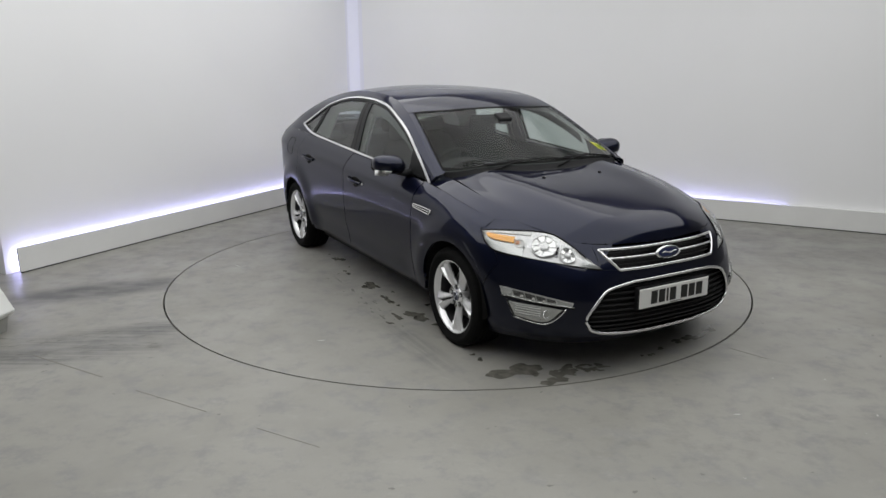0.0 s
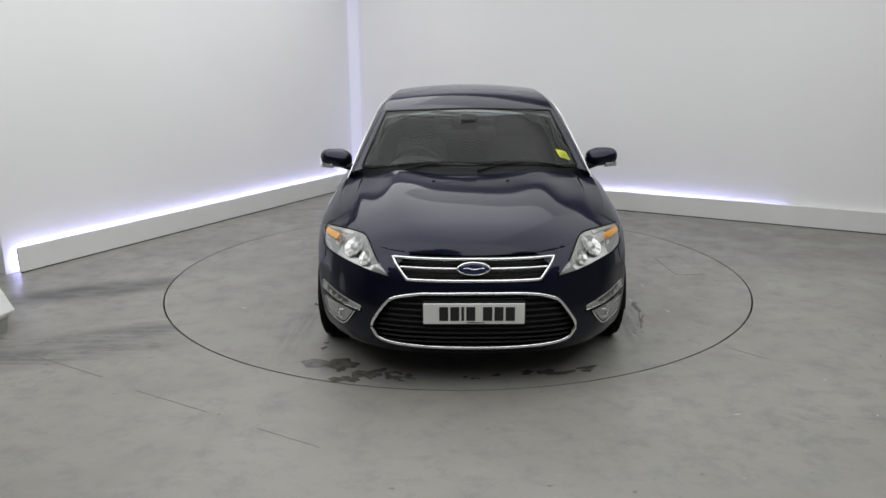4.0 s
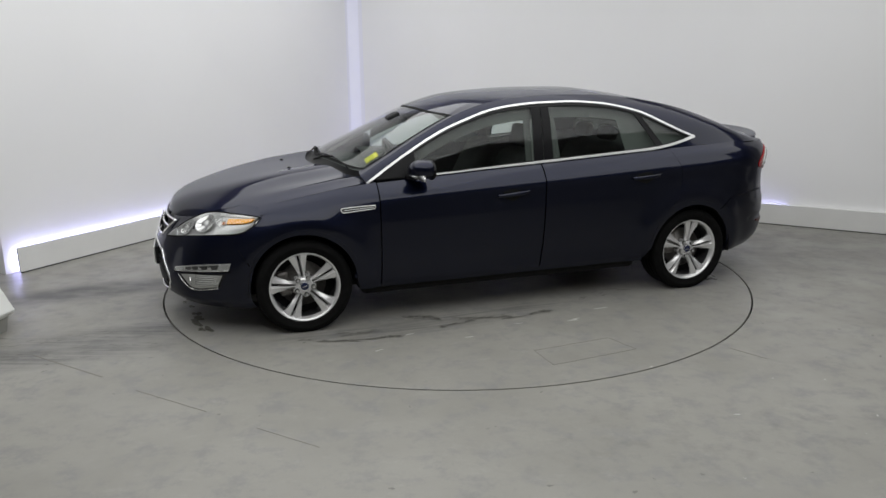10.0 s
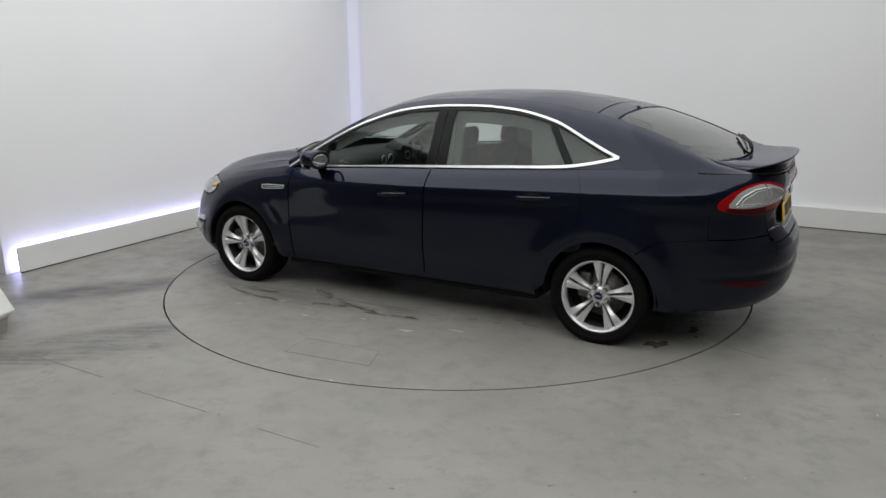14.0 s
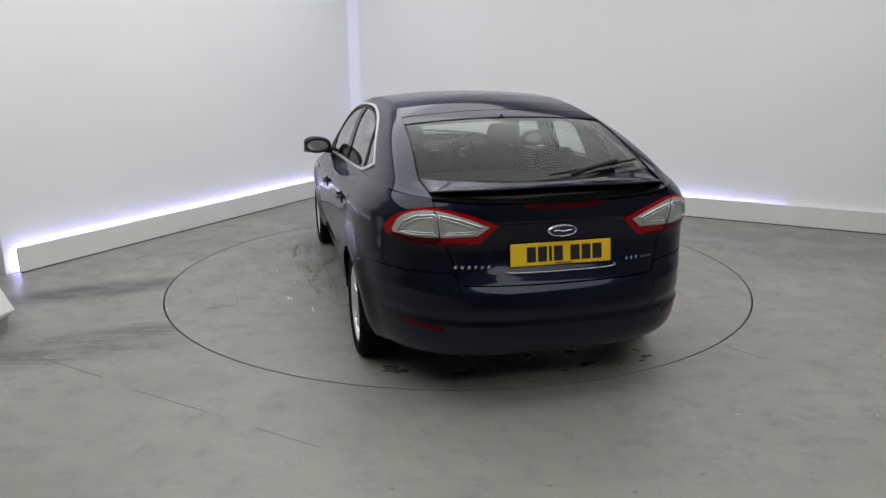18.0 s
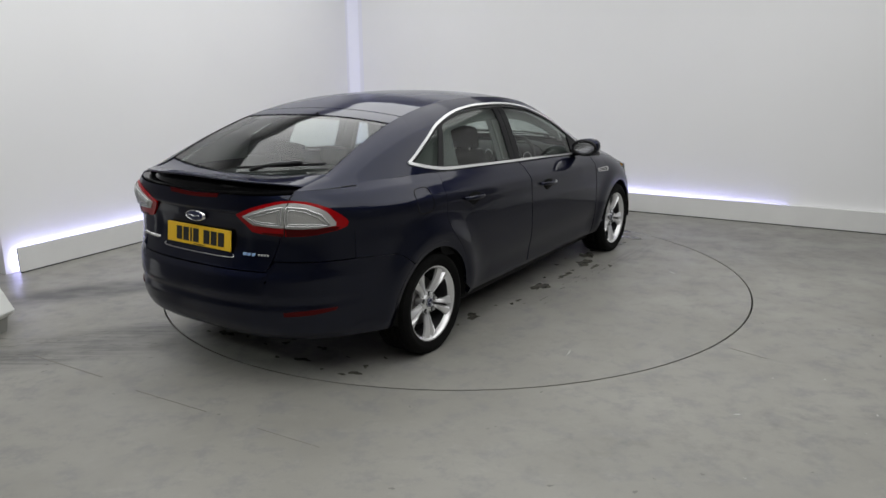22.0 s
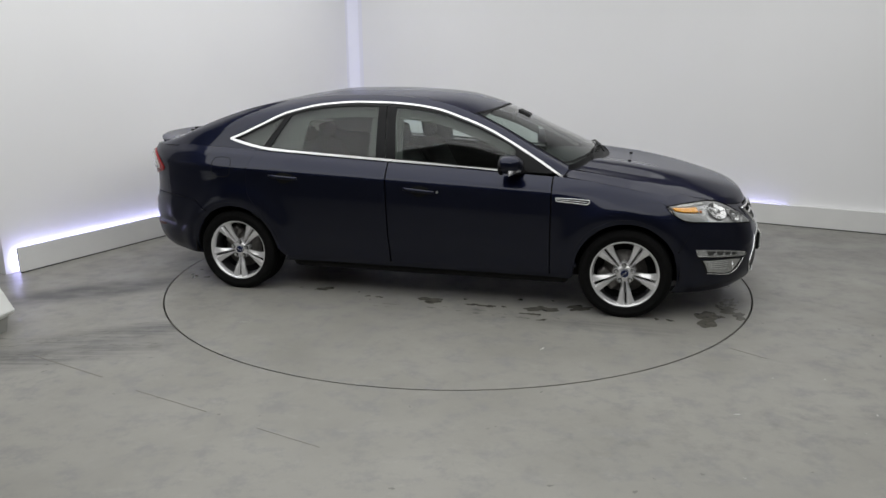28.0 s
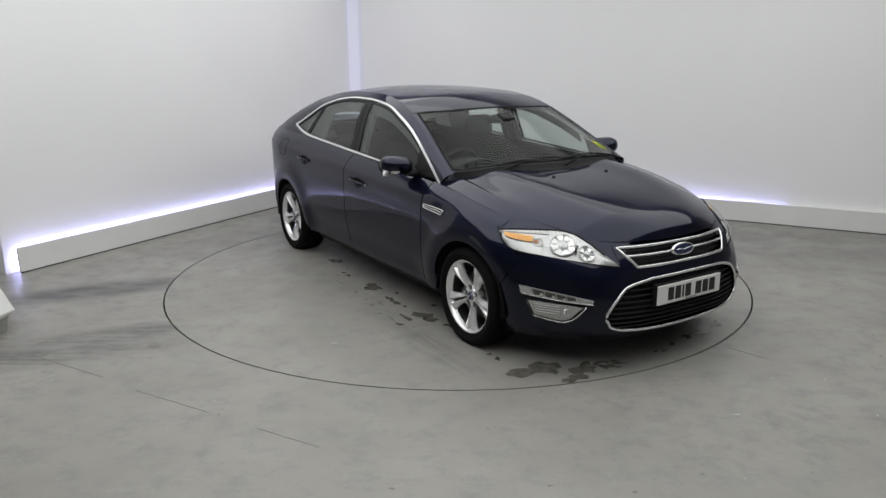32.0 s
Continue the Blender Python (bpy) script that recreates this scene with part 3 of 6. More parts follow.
def sheet(name, rows, mat, parent, label="", gap=0.0, lift=0.0, depth=0.012, mirror=False, keep=None, smooth=True):
    """One panel from a grid of points: lifted along its normal, drawn in by gap at its rim, with a rim turned inwards by depth."""
    P = np.array([[tuple(p) for p in r] for r in rows])
    nv, nu = P.shape[:2]
    du, dv = np.gradient(P, axis=1), np.gradient(P, axis=0)
    N = np.cross(du, dv)
    N /= np.maximum(np.linalg.norm(N, axis=2, keepdims=True), 1e-9)
    out = P - np.stack([P[..., 0] * 0.82, 0 * P[..., 1], 0 * P[..., 2] + 0.55], -1)
    if (N * out).sum() < 0:
        N = -N
        P, N = P[:, ::-1], N[:, ::-1]
    if gap:
        Q = P.copy()
        for sl, inn in (((0, slice(None)), (1, slice(None))), ((-1, slice(None)), (-2, slice(None))), ((slice(None), 0), (slice(None), 1)), ((slice(None), -1), (slice(None), -2))):
            d = P[inn] - P[sl]
            L = np.maximum(np.linalg.norm(d, axis=-1, keepdims=True), 1e-6)
            Q[sl] += d / L * np.minimum(gap, L * 0.8)
        P = Q
    P = P + N * lift
    V = [tuple(p) for p in P.reshape(-1, 3)]
    F = []
    for j in range(nv - 1):
        for i in range(nu - 1):
            if keep is None or keep(P[j, i], P[j + 1, i + 1]):
                F.append((j * nu + i, j * nu + i + 1, (j + 1) * nu + i + 1, (j + 1) * nu + i))
    if depth:
        rim = [(0, i) for i in range(nu)] + [(j, nu - 1) for j in range(1, nv)] + [(nv - 1, i) for i in range(nu - 2, -1, -1)] + [(j, 0) for j in range(nv - 2, 0, -1)]
        base = len(V)
        for j, i in rim:
            p, n_ = P[j, i], N[j, i]
            V += [tuple(p), tuple(p - n_ * depth)]
        m = len(rim)
        for k in range(m):
            a, b = base + 2 * k, base + 2 * ((k + 1) % m)
            F.append((a, a + 1, b + 1, b))
    if mirror:
        V = [(x, -y, z) for x, y, z in V]
        F = [f[::-1] for f in F]
    return mesh_ob(name, V, F, mat, parent, label, smooth)


def both(name, rows, mat, parents, label="", **kw):
    """A panel on the left side and its mirror image on the right."""
    pl, pr = parents if isinstance(parents, tuple) else (parents, parents)
    return sheet(name, rows, mat, pl, label, **kw), sheet(name, rows, mat, pr, label, mirror=True, **kw)


def tube(name, pts, radius, mat, parent, label="", seg=8, closed=False, flat=1.0, mirror=False):
    """A round (or flattened) bar along pts."""
    P = [Vector(p) for p in pts]
    V, F, n = [], [], len(P)
    for i, p in enumerate(P):
        a = P[(i - 1) % n] if closed or i else p
        b = P[(i + 1) % n] if closed or i < n - 1 else p
        t = (b - a).normalized()
        s = t.cross(Vector((0, 0, 1)))
        s = s.normalized() if s.length > 1e-4 else Vector((1, 0, 0))
        u = s.cross(t)
        for k in range(seg):
            w = 2 * math.pi * k / seg
            V.append(tuple(p + s * math.cos(w) * radius * flat + u * math.sin(w) * radius))
    for i in range(n if closed else n - 1):
        j = (i + 1) % n
        for k in range(seg):
            l = (k + 1) % seg
            F.append((i * seg + k, i * seg + l, j * seg + l, j * seg + k))
    if not closed:
        F += [tuple(range(seg - 1, -1, -1)), tuple(range((n - 1) * seg, n * seg))]
    if mirror:
        V = [(x, -y, z) for x, y, z in V]
        F = [f[::-1] for f in F]
    return mesh_ob(name, V, F, mat, parent, label)


PAINT = material("navy_metallic_paint", (0.0058, 0.0076, 0.0205), 0.38, 0.85, coat=0.75, grain=0.10, grain_size=900, spec=0.3, coat_rough=0.05, coat_ior=1.46, edge_tint=(0.20, 0.24, 0.45))
BLACK = material("black_plastic", (0.010, 0.010, 0.011), 0.5, spec=0.2, bump=0.1, bump_size=300)
MATT_BLACK = material("matt_black_edge", (0.010, 0.010, 0.010), 0.8, spec=0.1)
GLOSS_BLACK = material("gloss_black_trim", (0.006, 0.006, 0.007), 0.2, coat=0.15, spec=0.1)
CHROME = material("chrome", (0.88, 0.885, 0.89), 0.12, 0.85)
TRIM = material("bright_trim", (0.78, 0.785, 0.79), 0.2, 0.45)
SATIN = material("satin_silver", (0.62, 0.63, 0.64), 0.28, 1.0)
RUBBER = material("tyre_rubber", (0.006, 0.006, 0.006), 0.8, spec=0.08, grain=0.2, grain_size=30, bump=0.3, bump_size=300)
# alloy of the rim well, its shade put into the colour
BARREL = material("shaded_rim_well", (0.055, 0.055, 0.058), 0.4, 0.4)
ALLOY = material("silver_alloy", (0.80, 0.80, 0.805), 0.26, 0.6, coat=0.6, grain=0.03, grain_size=200)
BRAKE = material("cast_disc", (0.20, 0.19, 0.18), 0.45, 0.8, grain=0.2, grain_size=60)
UNDER = material("underbody_black", (0.008, 0.008, 0.008), 0.8, spec=0.2)
SLAT = material("dark_grille", (0.007, 0.007, 0.0075), 0.5, spec=0.3)
GLASS = glass_material("tinted_glass", (0.74, 0.80, 0.77), 0.0, 1.4, 4.5, 0.032)
SCREEN = glass_material("windscreen_glass", (0.70, 0.76, 0.73), 0.0, 1.6, 6.0, 0.009)
REAR_GLASS = glass_material("rear_window_glass", (0.74, 0.80, 0.77), 0.0, 1.6, 5.5, 0.012)
LENS = glass_material("clear_lens", (0.90, 0.905, 0.90), 0.02, 1.1)
SILVER_REFLECTOR = material("lamp_reflector", (0.62, 0.62, 0.625), 0.22, 0.6)
LAMP_BOWL = material("bright_lamp_bowl", (0.80, 0.80, 0.80), 0.16, 0.85, bump=0.5, bump_size=60)
LAMP_GREY = material("clear_lamp_well", (0.52, 0.52, 0.51), 0.3, 0.4, bump=0.8, bump_size=180)
LAMP_WHITE = material("frosted_lamp_insert", (0.66, 0.67, 0.67), 0.2, 0.6, bump=0.4, bump_size=260)
DIODE_WELL = material("grey_diode_well", (0.07, 0.07, 0.07), 0.3, 0.5)
AMBER_DEEP = material("amber_bulb", (0.45, 0.14, 0.02), 0.25, coat=0.5)
AMBER = material("amber_lens", (0.90, 0.40, 0.03), 0.2, coat=0.6)
RED = material("red_lens", (0.30, 0.001, 0.003), 0.3, coat=0.4, spec=0.1)
DARK_RED = material("dark_red_lens", (0.060, 0.0006, 0.0012), 0.3, coat=0.3, spec=0.05)
PLATE_WHITE = material("white_plate", (0.72, 0.72, 0.70), 0.4)
PLATE_YELLOW = material("yellow_plate", (0.80, 0.50, 0.02), 0.4)
INK = material("black_ink", (0.012, 0.012, 0.012), 0.5)
BADGE_BLUE = material("badge_blue", (0.012, 0.018, 0.06), 0.2, coat=1.0)
PALE_BLUE = material("pale_blue_enamel", (0.30, 0.46, 0.78), 0.3, coat=0.5)
STICKER = material("yellow_sticker", (0.48, 0.50, 0.02), 0.5)
STICKER_DARK = material("green_print", (0.22, 0.30, 0.02), 0.5)
SEAT = material("charcoal_seat_cloth", (0.034, 0.035, 0.035), 0.9, grain=0.12, grain_size=14, spec=0.1)
DASH = material("dark_dashboard", (0.016, 0.016, 0.017), 0.7, grain=0.1, grain_size=60)
LINER = material("pale_headliner", (0.32, 0.33, 0.31), 0.9, stain=0.04, stain_size=6)
# the liner's grey, dimmed in colour for the shade behind the windows
DOOR_FRAME_SHADED = material("shaded_door_frame_trim", (0.11, 0.115, 0.11), 0.8, stain=0.05, stain_size=8)

def pad(name, rows_, mat, parent, label=""):
    """A closed body from a row of closed outlines."""
    V = [tuple(p) for r in rows_ for p in r]
    n, F = len(rows_[0]), []
    for j in range(len(rows_) - 1):
        for i in range(n):
            F.append((j * n + i, j * n + (i + 1) % n, (j + 1) * n + (i + 1) % n, (j + 1) * n + i))
    F += [tuple(range(n - 1, -1, -1)), tuple(range((len(rows_) - 1) * n, len(rows_) * n))]
    return mesh_ob(name, V, F, mat, parent, label)


car = new("car")
tagged(car, "dark navy blue five-door hatchback car standing on the turntable", "car")
# wheel arch as a run of (x, z) points over an axle, from front to rear
def arch(ax, r=ARCH, a0=0.0, a1=180.0, n=25):
    return [(ax + r * math.cos(radians(a)), HUB_Z + r * math.sin(radians(a))) for a in np.linspace(a0, a1, n)]


G = 0.0018  # half of a panel gap
# bonnet: narrower beside the headlamps
rlim = curve1([(2.226, 0.80), (1.95, 0.79), (1.8, 0.835), (1.6, 0.865), (1.0, 0.865)])
edge_y = curve1([(2.226, 0.415), (2.18, 0.44), (2.05, 0.548), (1.946, 0.602), (1.8, 0.672), (1.6, 0.700), (1.3, 0.697), (1.05, 0.685)])
_front = sorted((p.y, p.x) for p in _sh[:100])


def front_x(y):
    return float(np.interp(abs(y), [p[0] for p in _front], [p[1] for p in _front]))


rows = []
for f in np.linspace(-1, 1, 53):
    x0, x1 = front_x(0.43 * f) - 0.0015, 1.25 - 0.20 * f * f
    row = []
    for x in x0 + (x1 - x0) * np.linspace(0, 1, 56) ** 1.5:
        y = f * edge_y(x)
        row.append(bonnet(x, max(-1.0, min(1.0, y / sh_y(x)))))
    rows.append(row)
bonnet_ob = sheet("bonnet", rows, PAINT, car, gap=G)

# front wings: the crest beside the bonnet, then the flank down round the arch
lo = smooth_line([(1.925, 0.793), (1.8, 0.835), (1.6, 0.865), (1.3, 0.865), (1.05, 0.862), (0.94, 0.862)], 40)
hi = smooth_line([(1.665, 1.0), (1.5, 1.0), (1.2, 1.0), (0.94, 1.0)], 40)
rows = [[bonnet(*(lo[i] + (hi[i] - lo[i]) * j / 9)) for i in range(40)] for j in range(10)]
wing_top = both("wing_crest", rows, PAINT, car, depth=0.0)
n_low = 64
a = smooth_line([(1.742, 0.44)] + arch(FRONT_AXLE, ARCH, 24, 180, 30) + [(1.073, 0.245), (0.93, 0.245)], n_low, True)
b = smooth_line([(1.835, 0.60), (1.80, 0.655), (1.715, 0.700), (1.656, 0.755), (1.62, sh_z(1.62)), (1.4, sh_z(1.4)), (1.2, sh_z(1.2)), (0.93, sh_z(0.93))], n_low)
rows = [[flank(x, min(z, sh_z(x))) for x, z in (a[i] + (b[i] - a[i]) * j / 23 for i in range(n_low))] for j in range(24)]
wing = both("front_wing", rows, PAINT, car, gap=G, depth=0.02)

# doors
def door_rows(low, high, n=44, m=34):
    return grid_points(side, low, high, n, m)


FD = door_rows([(0.925, 0.25), (0.4, 0.262), (-0.205, 0.275)], [(0.925, 0.924), (0.67, 0.939), (0.28, 0.963), (-0.232, 0.989)])
front_door = both("front_door", FD, PAINT, car, gap=G)
REAR_EDGE = smooth_line([(-1.250, 1.046), (-1.292, 0.95), (-1.302, 0.86), (-1.288, 0.735), (-1.175, 0.60), (-1.090, 0.46), (-1.046, 0.335), (-1.006, 0.287)], 61)
b = np.vstack([smooth_line([(-0.238, 0.991), (-0.6, 1.012), (-0.91, 1.029), (-1.245, 1.0465)], 36), REAR_EDGE[:25]])
a = np.vstack([smooth_line([(-0.212, 0.275), (-0.7, 0.283), (-1.000, 0.287)], 25), REAR_EDGE[60:24:-1]])
rows = [[side(*(a[i] + (b[i] - a[i]) * j / 33)) for i in range(61)] for j in range(34)]
rear_door = both("rear_door", rows, PAINT, car, gap=G)

# rear quarter: round the arch, up to the shoulder and back to the lamp
low = [(-1.006, 0.27)] + arch(REAR_AXLE, ARCH, 5, 126, 26) + [(-1.75, 0.674), (-1.90, 0.690), (-2.02, 0.700)]
a = smooth_line(low, 87, True)
b = np.vstack([REAR_EDGE[::-1], smooth_line([(-1.252, 1.049), (-1.6, sh_z(-1.6)), (-1.93, sh_z(-1.93)), (-2.005, 0.93), (-2.02, 0.82)], 26)])
rows = [[side(*(a[i] + (b[i] - a[i]) * j / 25)) for i in range(87)] for j in range(26)]
quarter = both("rear_quarter", rows, PAINT, car, gap=G, depth=0.02)
# ---- cabin ----
dlo_top = curve1([(0.99, 0.927), (0.769, 1.063), (0.448, 1.231), (0.27, 1.298), (0.087, 1.352), (-0.1, 1.379), (-0.284, 1.391), (-0.5, 1.394), (-0.746, 1.379), (-1.037, 1.322), (-1.278, 1.218), (-1.40, 1.162), (-1.50, 1.122)])
dlo_bot = curve1([(0.99, 0.927), (0.525, 0.945), (0.0, 0.978), (-0.264, 0.993), (-0.686, 1.017), (-1.15, 1.048), (-1.30, 1.072), (-1.42, 1.100), (-1.50, 1.122)])


def between(f_low, f_high, x_low, x_high, n=30, m=10, surf=cabin, p_low=0.0, p_high=0.0):
    """A patch between two height lines, over x ranges that may lean."""
    xa, xb = np.linspace(*x_low, n), np.linspace(*x_high, n)
    out = []
    for j in range(m):
        t = j / (m - 1)
        row = []
        for i in range(n):
            z0, z1 = f_low(xa[i]) + p_low, f_high(xb[i]) + p_high
            row.append(surf(xa[i] + (xb[i] - xa[i]) * t, z0 + (z1 - z0) * t))
        out.append(row)
    return out


roof_front = [0.455 - 0.11 * f * f for f in np.linspace(-1, 1, 33)]
rows = [[top(x, f) for x in np.linspace(rf, -1.245 - 0.03 * f * f, 50)] for f, rf in zip(np.linspace(-1, 1, 33), roof_front)]
roof = sheet("roof", rows, PAINT, car, gap=0.001, depth=0.01)
both("roof_side", between(dlo_top, rail_z, (0.995, -1.49), (1.02, -1.28), 70, 8), PAINT, car, depth=0.02)
both("pillar_panel", between(lambda x: dlo_top(x) if x > -1.49 else sh_z(x), rail_z, (-1.49, -1.494), (-1.28, -1.60), 12, 14), PAINT, car, depth=0.0)
both("pillar_panel", between(sh_z, rail_z, (-1.494, -2.02), (-1.60, -2.02), 30, 14), PAINT, car, depth=0.0)
both("pillar_panel", between(sh_z, dlo_bot, (-1.15, -1.494), (-1.15, -1.494), 20, 6), PAINT, car, depth=0.004)

# side glass, pillar covers and bright trim
for name, mat, lift, xl, xh, pl, ph, nn in (
        ("door_window", GLASS, -0.006, (0.675, -0.19), (0.66, -0.22), 0.012, -0.020, 26),
        ("door_window", GLASS, -0.006, (-0.33, -1.165), (-0.34, -1.01), 0.012, -0.020, 26),
        ("quarter_window", GLASS, -0.006, (-1.21, -1.465), (-1.055, -1.465), 0.012, -0.020, 14),
        ("pillar_cover", GLOSS_BLACK, 0.001, (-0.186, -0.258), (-0.216, -0.280), 0.010, -0.018, 8),
        ("pillar_cover", GLOSS_BLACK, 0.001, (-0.264, -0.334), (-0.286, -0.344), 0.010, -0.018, 8),
        ("window_divider", BLACK, 0.0, (-1.160, -1.215), (-1.006, -1.06), 0.010, -0.018, 6),
        ("mirror_triangle", BLACK, 0.0, (0.96, 0.67), (0.96, 0.655), 0.010, -0.018, 14)):
    both(name, between(dlo_bot, dlo_top, xl, xh, nn, 14, cabin, pl, ph), mat, car, lift=lift, depth=0.006)
xs = np.concatenate((np.linspace(0.99, -1.2, 60), np.linspace(-1.22, -1.484, 16)))


def trim_drop(x, wide):
    """Height that a strip of this width takes on the cabin's side below the upper window line."""
    z = dlo_top(x)
    lean = (cabin(x, z) - cabin(x, z - 0.02)).length / 0.02
    slope = (dlo_top(x + 0.01) - dlo_top(x - 0.01)) / 0.02
    return wide / lean * math.sqrt(1 + 0.4 * min(slope * slope, 1.0))


both("window_trim", [[cabin(x, dlo_top(x) + 0.002 - (1 - k) * trim_drop(x, 0.0170)) for x in xs] for k in (0, 0.5, 1)], TRIM, car, "bright chrome window surround", lift=0.006, depth=0.010)
both("window_trim", [[cabin(x, max(dlo_bot(x) + k * 0.018 - 0.002, sh_z(x) + 0.0005)) for x in xs if x < 0.70] for k in (0, 0.5, 1)], TRIM, car, "bright chrome waist strip", lift=0.009, depth=0.010)
both("window_seal", [[cabin(x, dlo_bot(x) + k * 0.008 + 0.014) for x in np.linspace(0.95, -1.44, 50)] for k in (0, 1)], BLACK, car, lift=0.003, depth=0.006)
both("window_seal", [[cabin(x, dlo_top(x) + k * 0.010 - 0.028) for x in np.linspace(0.90, -1.44, 50)] for k in (0, 1)], BLACK, car, lift=0.002, depth=0.006)

# painted edge of the pillars beside the windscreen
both("pillar_edge", [[top(x, 0.93 + 0.07 * k) for x in np.linspace(1.02, 0.32, 36)] for k in np.linspace(0, 1, 5)], PAINT, car, lift=-0.002, depth=0.0)

# windscreen, cowl and wipers
WS_LOW = [(0.99, -0.945), (1.05, -0.81), (1.13, -0.5), (1.185, 0), (1.13, 0.5), (1.05, 0.81), (0.99, 0.945)]
WS_TOP = [(0.350, -0.945), (0.425, -0.5), (0.450, 0), (0.425, 0.5), (0.350, 0.945)]
ws = grid_points(top, WS_LOW, WS_TOP, 41, 25)
sheet("windscreen", ws, SCREEN, car, "clear windscreen with a dark border", lift=-0.001, depth=0.004)
W3 = np.array([[tuple(p) for p in r] for r in ws])
for nm, a, b in (("screen_border", W3[0], W3[2]), ("screen_border", W3[-1], W3[-3]), ("screen_border", W3[:, 0], W3[:, 1]), ("screen_border", W3[:, -1], W3[:, -2])):
    sheet(nm, [[Vector(a[i] + (b[i] - a[i]) * k) for i in range(len(a))] for k in (0, 0.35)], MATT_BLACK, car, lift=0.001, depth=0.0)
cowl = []
for k in np.linspace(0, 1, 5):
    row = []
    for i, f in enumerate(np.linspace(-1, 1, 41)):
        p, q = bonnet(1.25 - 0.20 * f * f, f * rlim(1.1) * 0.975), Vector(W3[0, i])
        row.append(p + (q - p) * k - Vector((0, 0, 0.006 + 0.010 * f**16 + 0.03 * math.sin(math.pi * min(1, k * 1.1)))))
    cowl.append(row)
sheet("scuttle", cowl, BLACK, car, "black plastic scuttle below the windscreen", depth=0.0)


def wiper(x0, r0, x1, r1, parent_name="wiper"):
    pts = [top(x0 + (x1 - x0) * t, r0 + (r1 - r0) * t) + Vector((0.006, 0, 0.010)) for t in np.linspace(0, 1, 14)]
    w = tube(parent_name, pts, 0.006, BLACK, car, flat=0.7)
    a = top(x0 + 0.02, r0) + Vector((0.02, 0, 0.0))
    tube("wiper_arm", [a - Vector((0, 0, 0.02)), (a + pts[7]) / 2 + Vector((0, 0, 0.006)), pts[7] + Vector((0, 0, 0.006))], 0.006, BLACK, w)
    return w


wiper(1.118, -0.60, 1.168, 0.26)
wiper(1.168, 0.06, 1.066, 0.80)

# rear: hatch top strip, rear window, deck and spoiler
rows = [[top(x, f) for x in np.linspace(-1.252 - 0.03 * f * f, -1.385 - 0.02 * f * f, 8)] for f in np.linspace(-1, 1, 25)]
hatch_top = sheet("hatch_top", rows, PAINT, car, gap=0.001)
rows = [[top(x, f) for x in np.linspace(-1.39 - 0.02 * f * f, -2.092 + 0.105 * f * f, 26)] for f in np.linspace(-0.985, 0.985, 33)]
sheet("rear_window", rows, REAR_GLASS, car, "tinted rear window", lift=-0.004, depth=0.004)
R3 = np.array([[tuple(p) for p in r] for r in rows])
for a, b in ((R3[0], R3[0] * 0.6 + R3[1] * 0.4), (R3[-1], R3[-1] * 0.6 + R3[-2] * 0.4), (R3[:, -1], R3[:, -2]), (R3[:, 0], R3[:, 1])):
    sheet("rear_window_border", [[Vector(a[i] + (b[i] - a[i]) * k) for i in range(len(a))] for k in (0, 0.16)], MATT_BLACK, car, lift=-0.001, depth=0.0)
deck = []
for k in np.linspace(0, 1, 8):
    row = []
    for f in np.linspace(-1, 1, 41):
        p = top(-2.085 + 0.10 * f * f, f) - Vector((0, 0, 0.040))
        q = tail(f * 0.612, z_tail(2.5) - 0.004 - 0.022 * (1 - abs(f)))
        row.append(p + (q - p) * k)
    deck.append(row)
sheet("hatch_deck", deck, GLOSS_BLACK, car, "gloss black recess below the spoiler", depth=0.01)
# spoiler: one panel from the foot of the glass to a thin trailing edge that kicks up
sp_u = []
for f in np.linspace(-1, 1, 49):
    k = abs(f)
    g = top(-2.096 + 0.105 * k * k, f * 0.985) - Vector((0, 0, 0.004))
    e = Vector((-2.372 + 0.205 * k**3.2, f * 0.618, 1.119 - 0.030 * k**2 - 0.012 * k**10))
    prof = [g + (e - g) * t - Vector((0, 0, 0.007 * math.sin(math.pi * t))) for t in (0, 0.06, 0.2, 0.4, 0.6, 0.8, 0.93)]
    prof += [e, e + Vector((0.002, 0, -0.009)), e + Vector((0.05, 0, -0.018)), g + (e - g) * 0.3 - Vector((0, 0, 0.030)), g - Vector((0.01, 0, 0.025))]
    sp_u.append(prof)
pad("spoiler", sp_u, PAINT, car, "body-coloured spoiler lip below the rear window")
tip = tail(0.612, z_tail(2.5) - 0.004)
rows = [[] for k in range(9)]
p0, q0 = cabin(-2.02, rail_z(-2.02)), cabin(-2.02, sh_z(-2.02))
for t in np.linspace(0, 1, 14):
    p = p0 + (tip - p0) * t
    x = -2.02 + (tip.x - 0.01 + 2.02) * t
    q = Vector((x, sh_y(x), sh_z(x))) if t else q0
    for k in range(9):
        swell = cabin(-2.02, rail_z(-2.02) + (sh_z(-2.02) - rail_z(-2.02)) * k / 8) - (p0 + (q0 - p0) * k / 8)
        rows[k].append(p + (q - p) * k / 8 + swell * (1 - t) ** 1.5)
both("hatch_corner", rows, PAINT, car, depth=0.0)
rows = [[Vector((-2.335 + 0.185 * abs(f) ** 3.2 + d, f * 0.585, z - 0.020 * f * f)) for f in np.linspace(-1, 1, 33)] for d, z in ((0.03, 1.098), (0.0, 1.072), (-0.004, 1.040))]
sheet("spoiler_gap", rows, GLOSS_BLACK, car, "gloss black strip below the spoiler lip", depth=0.0)

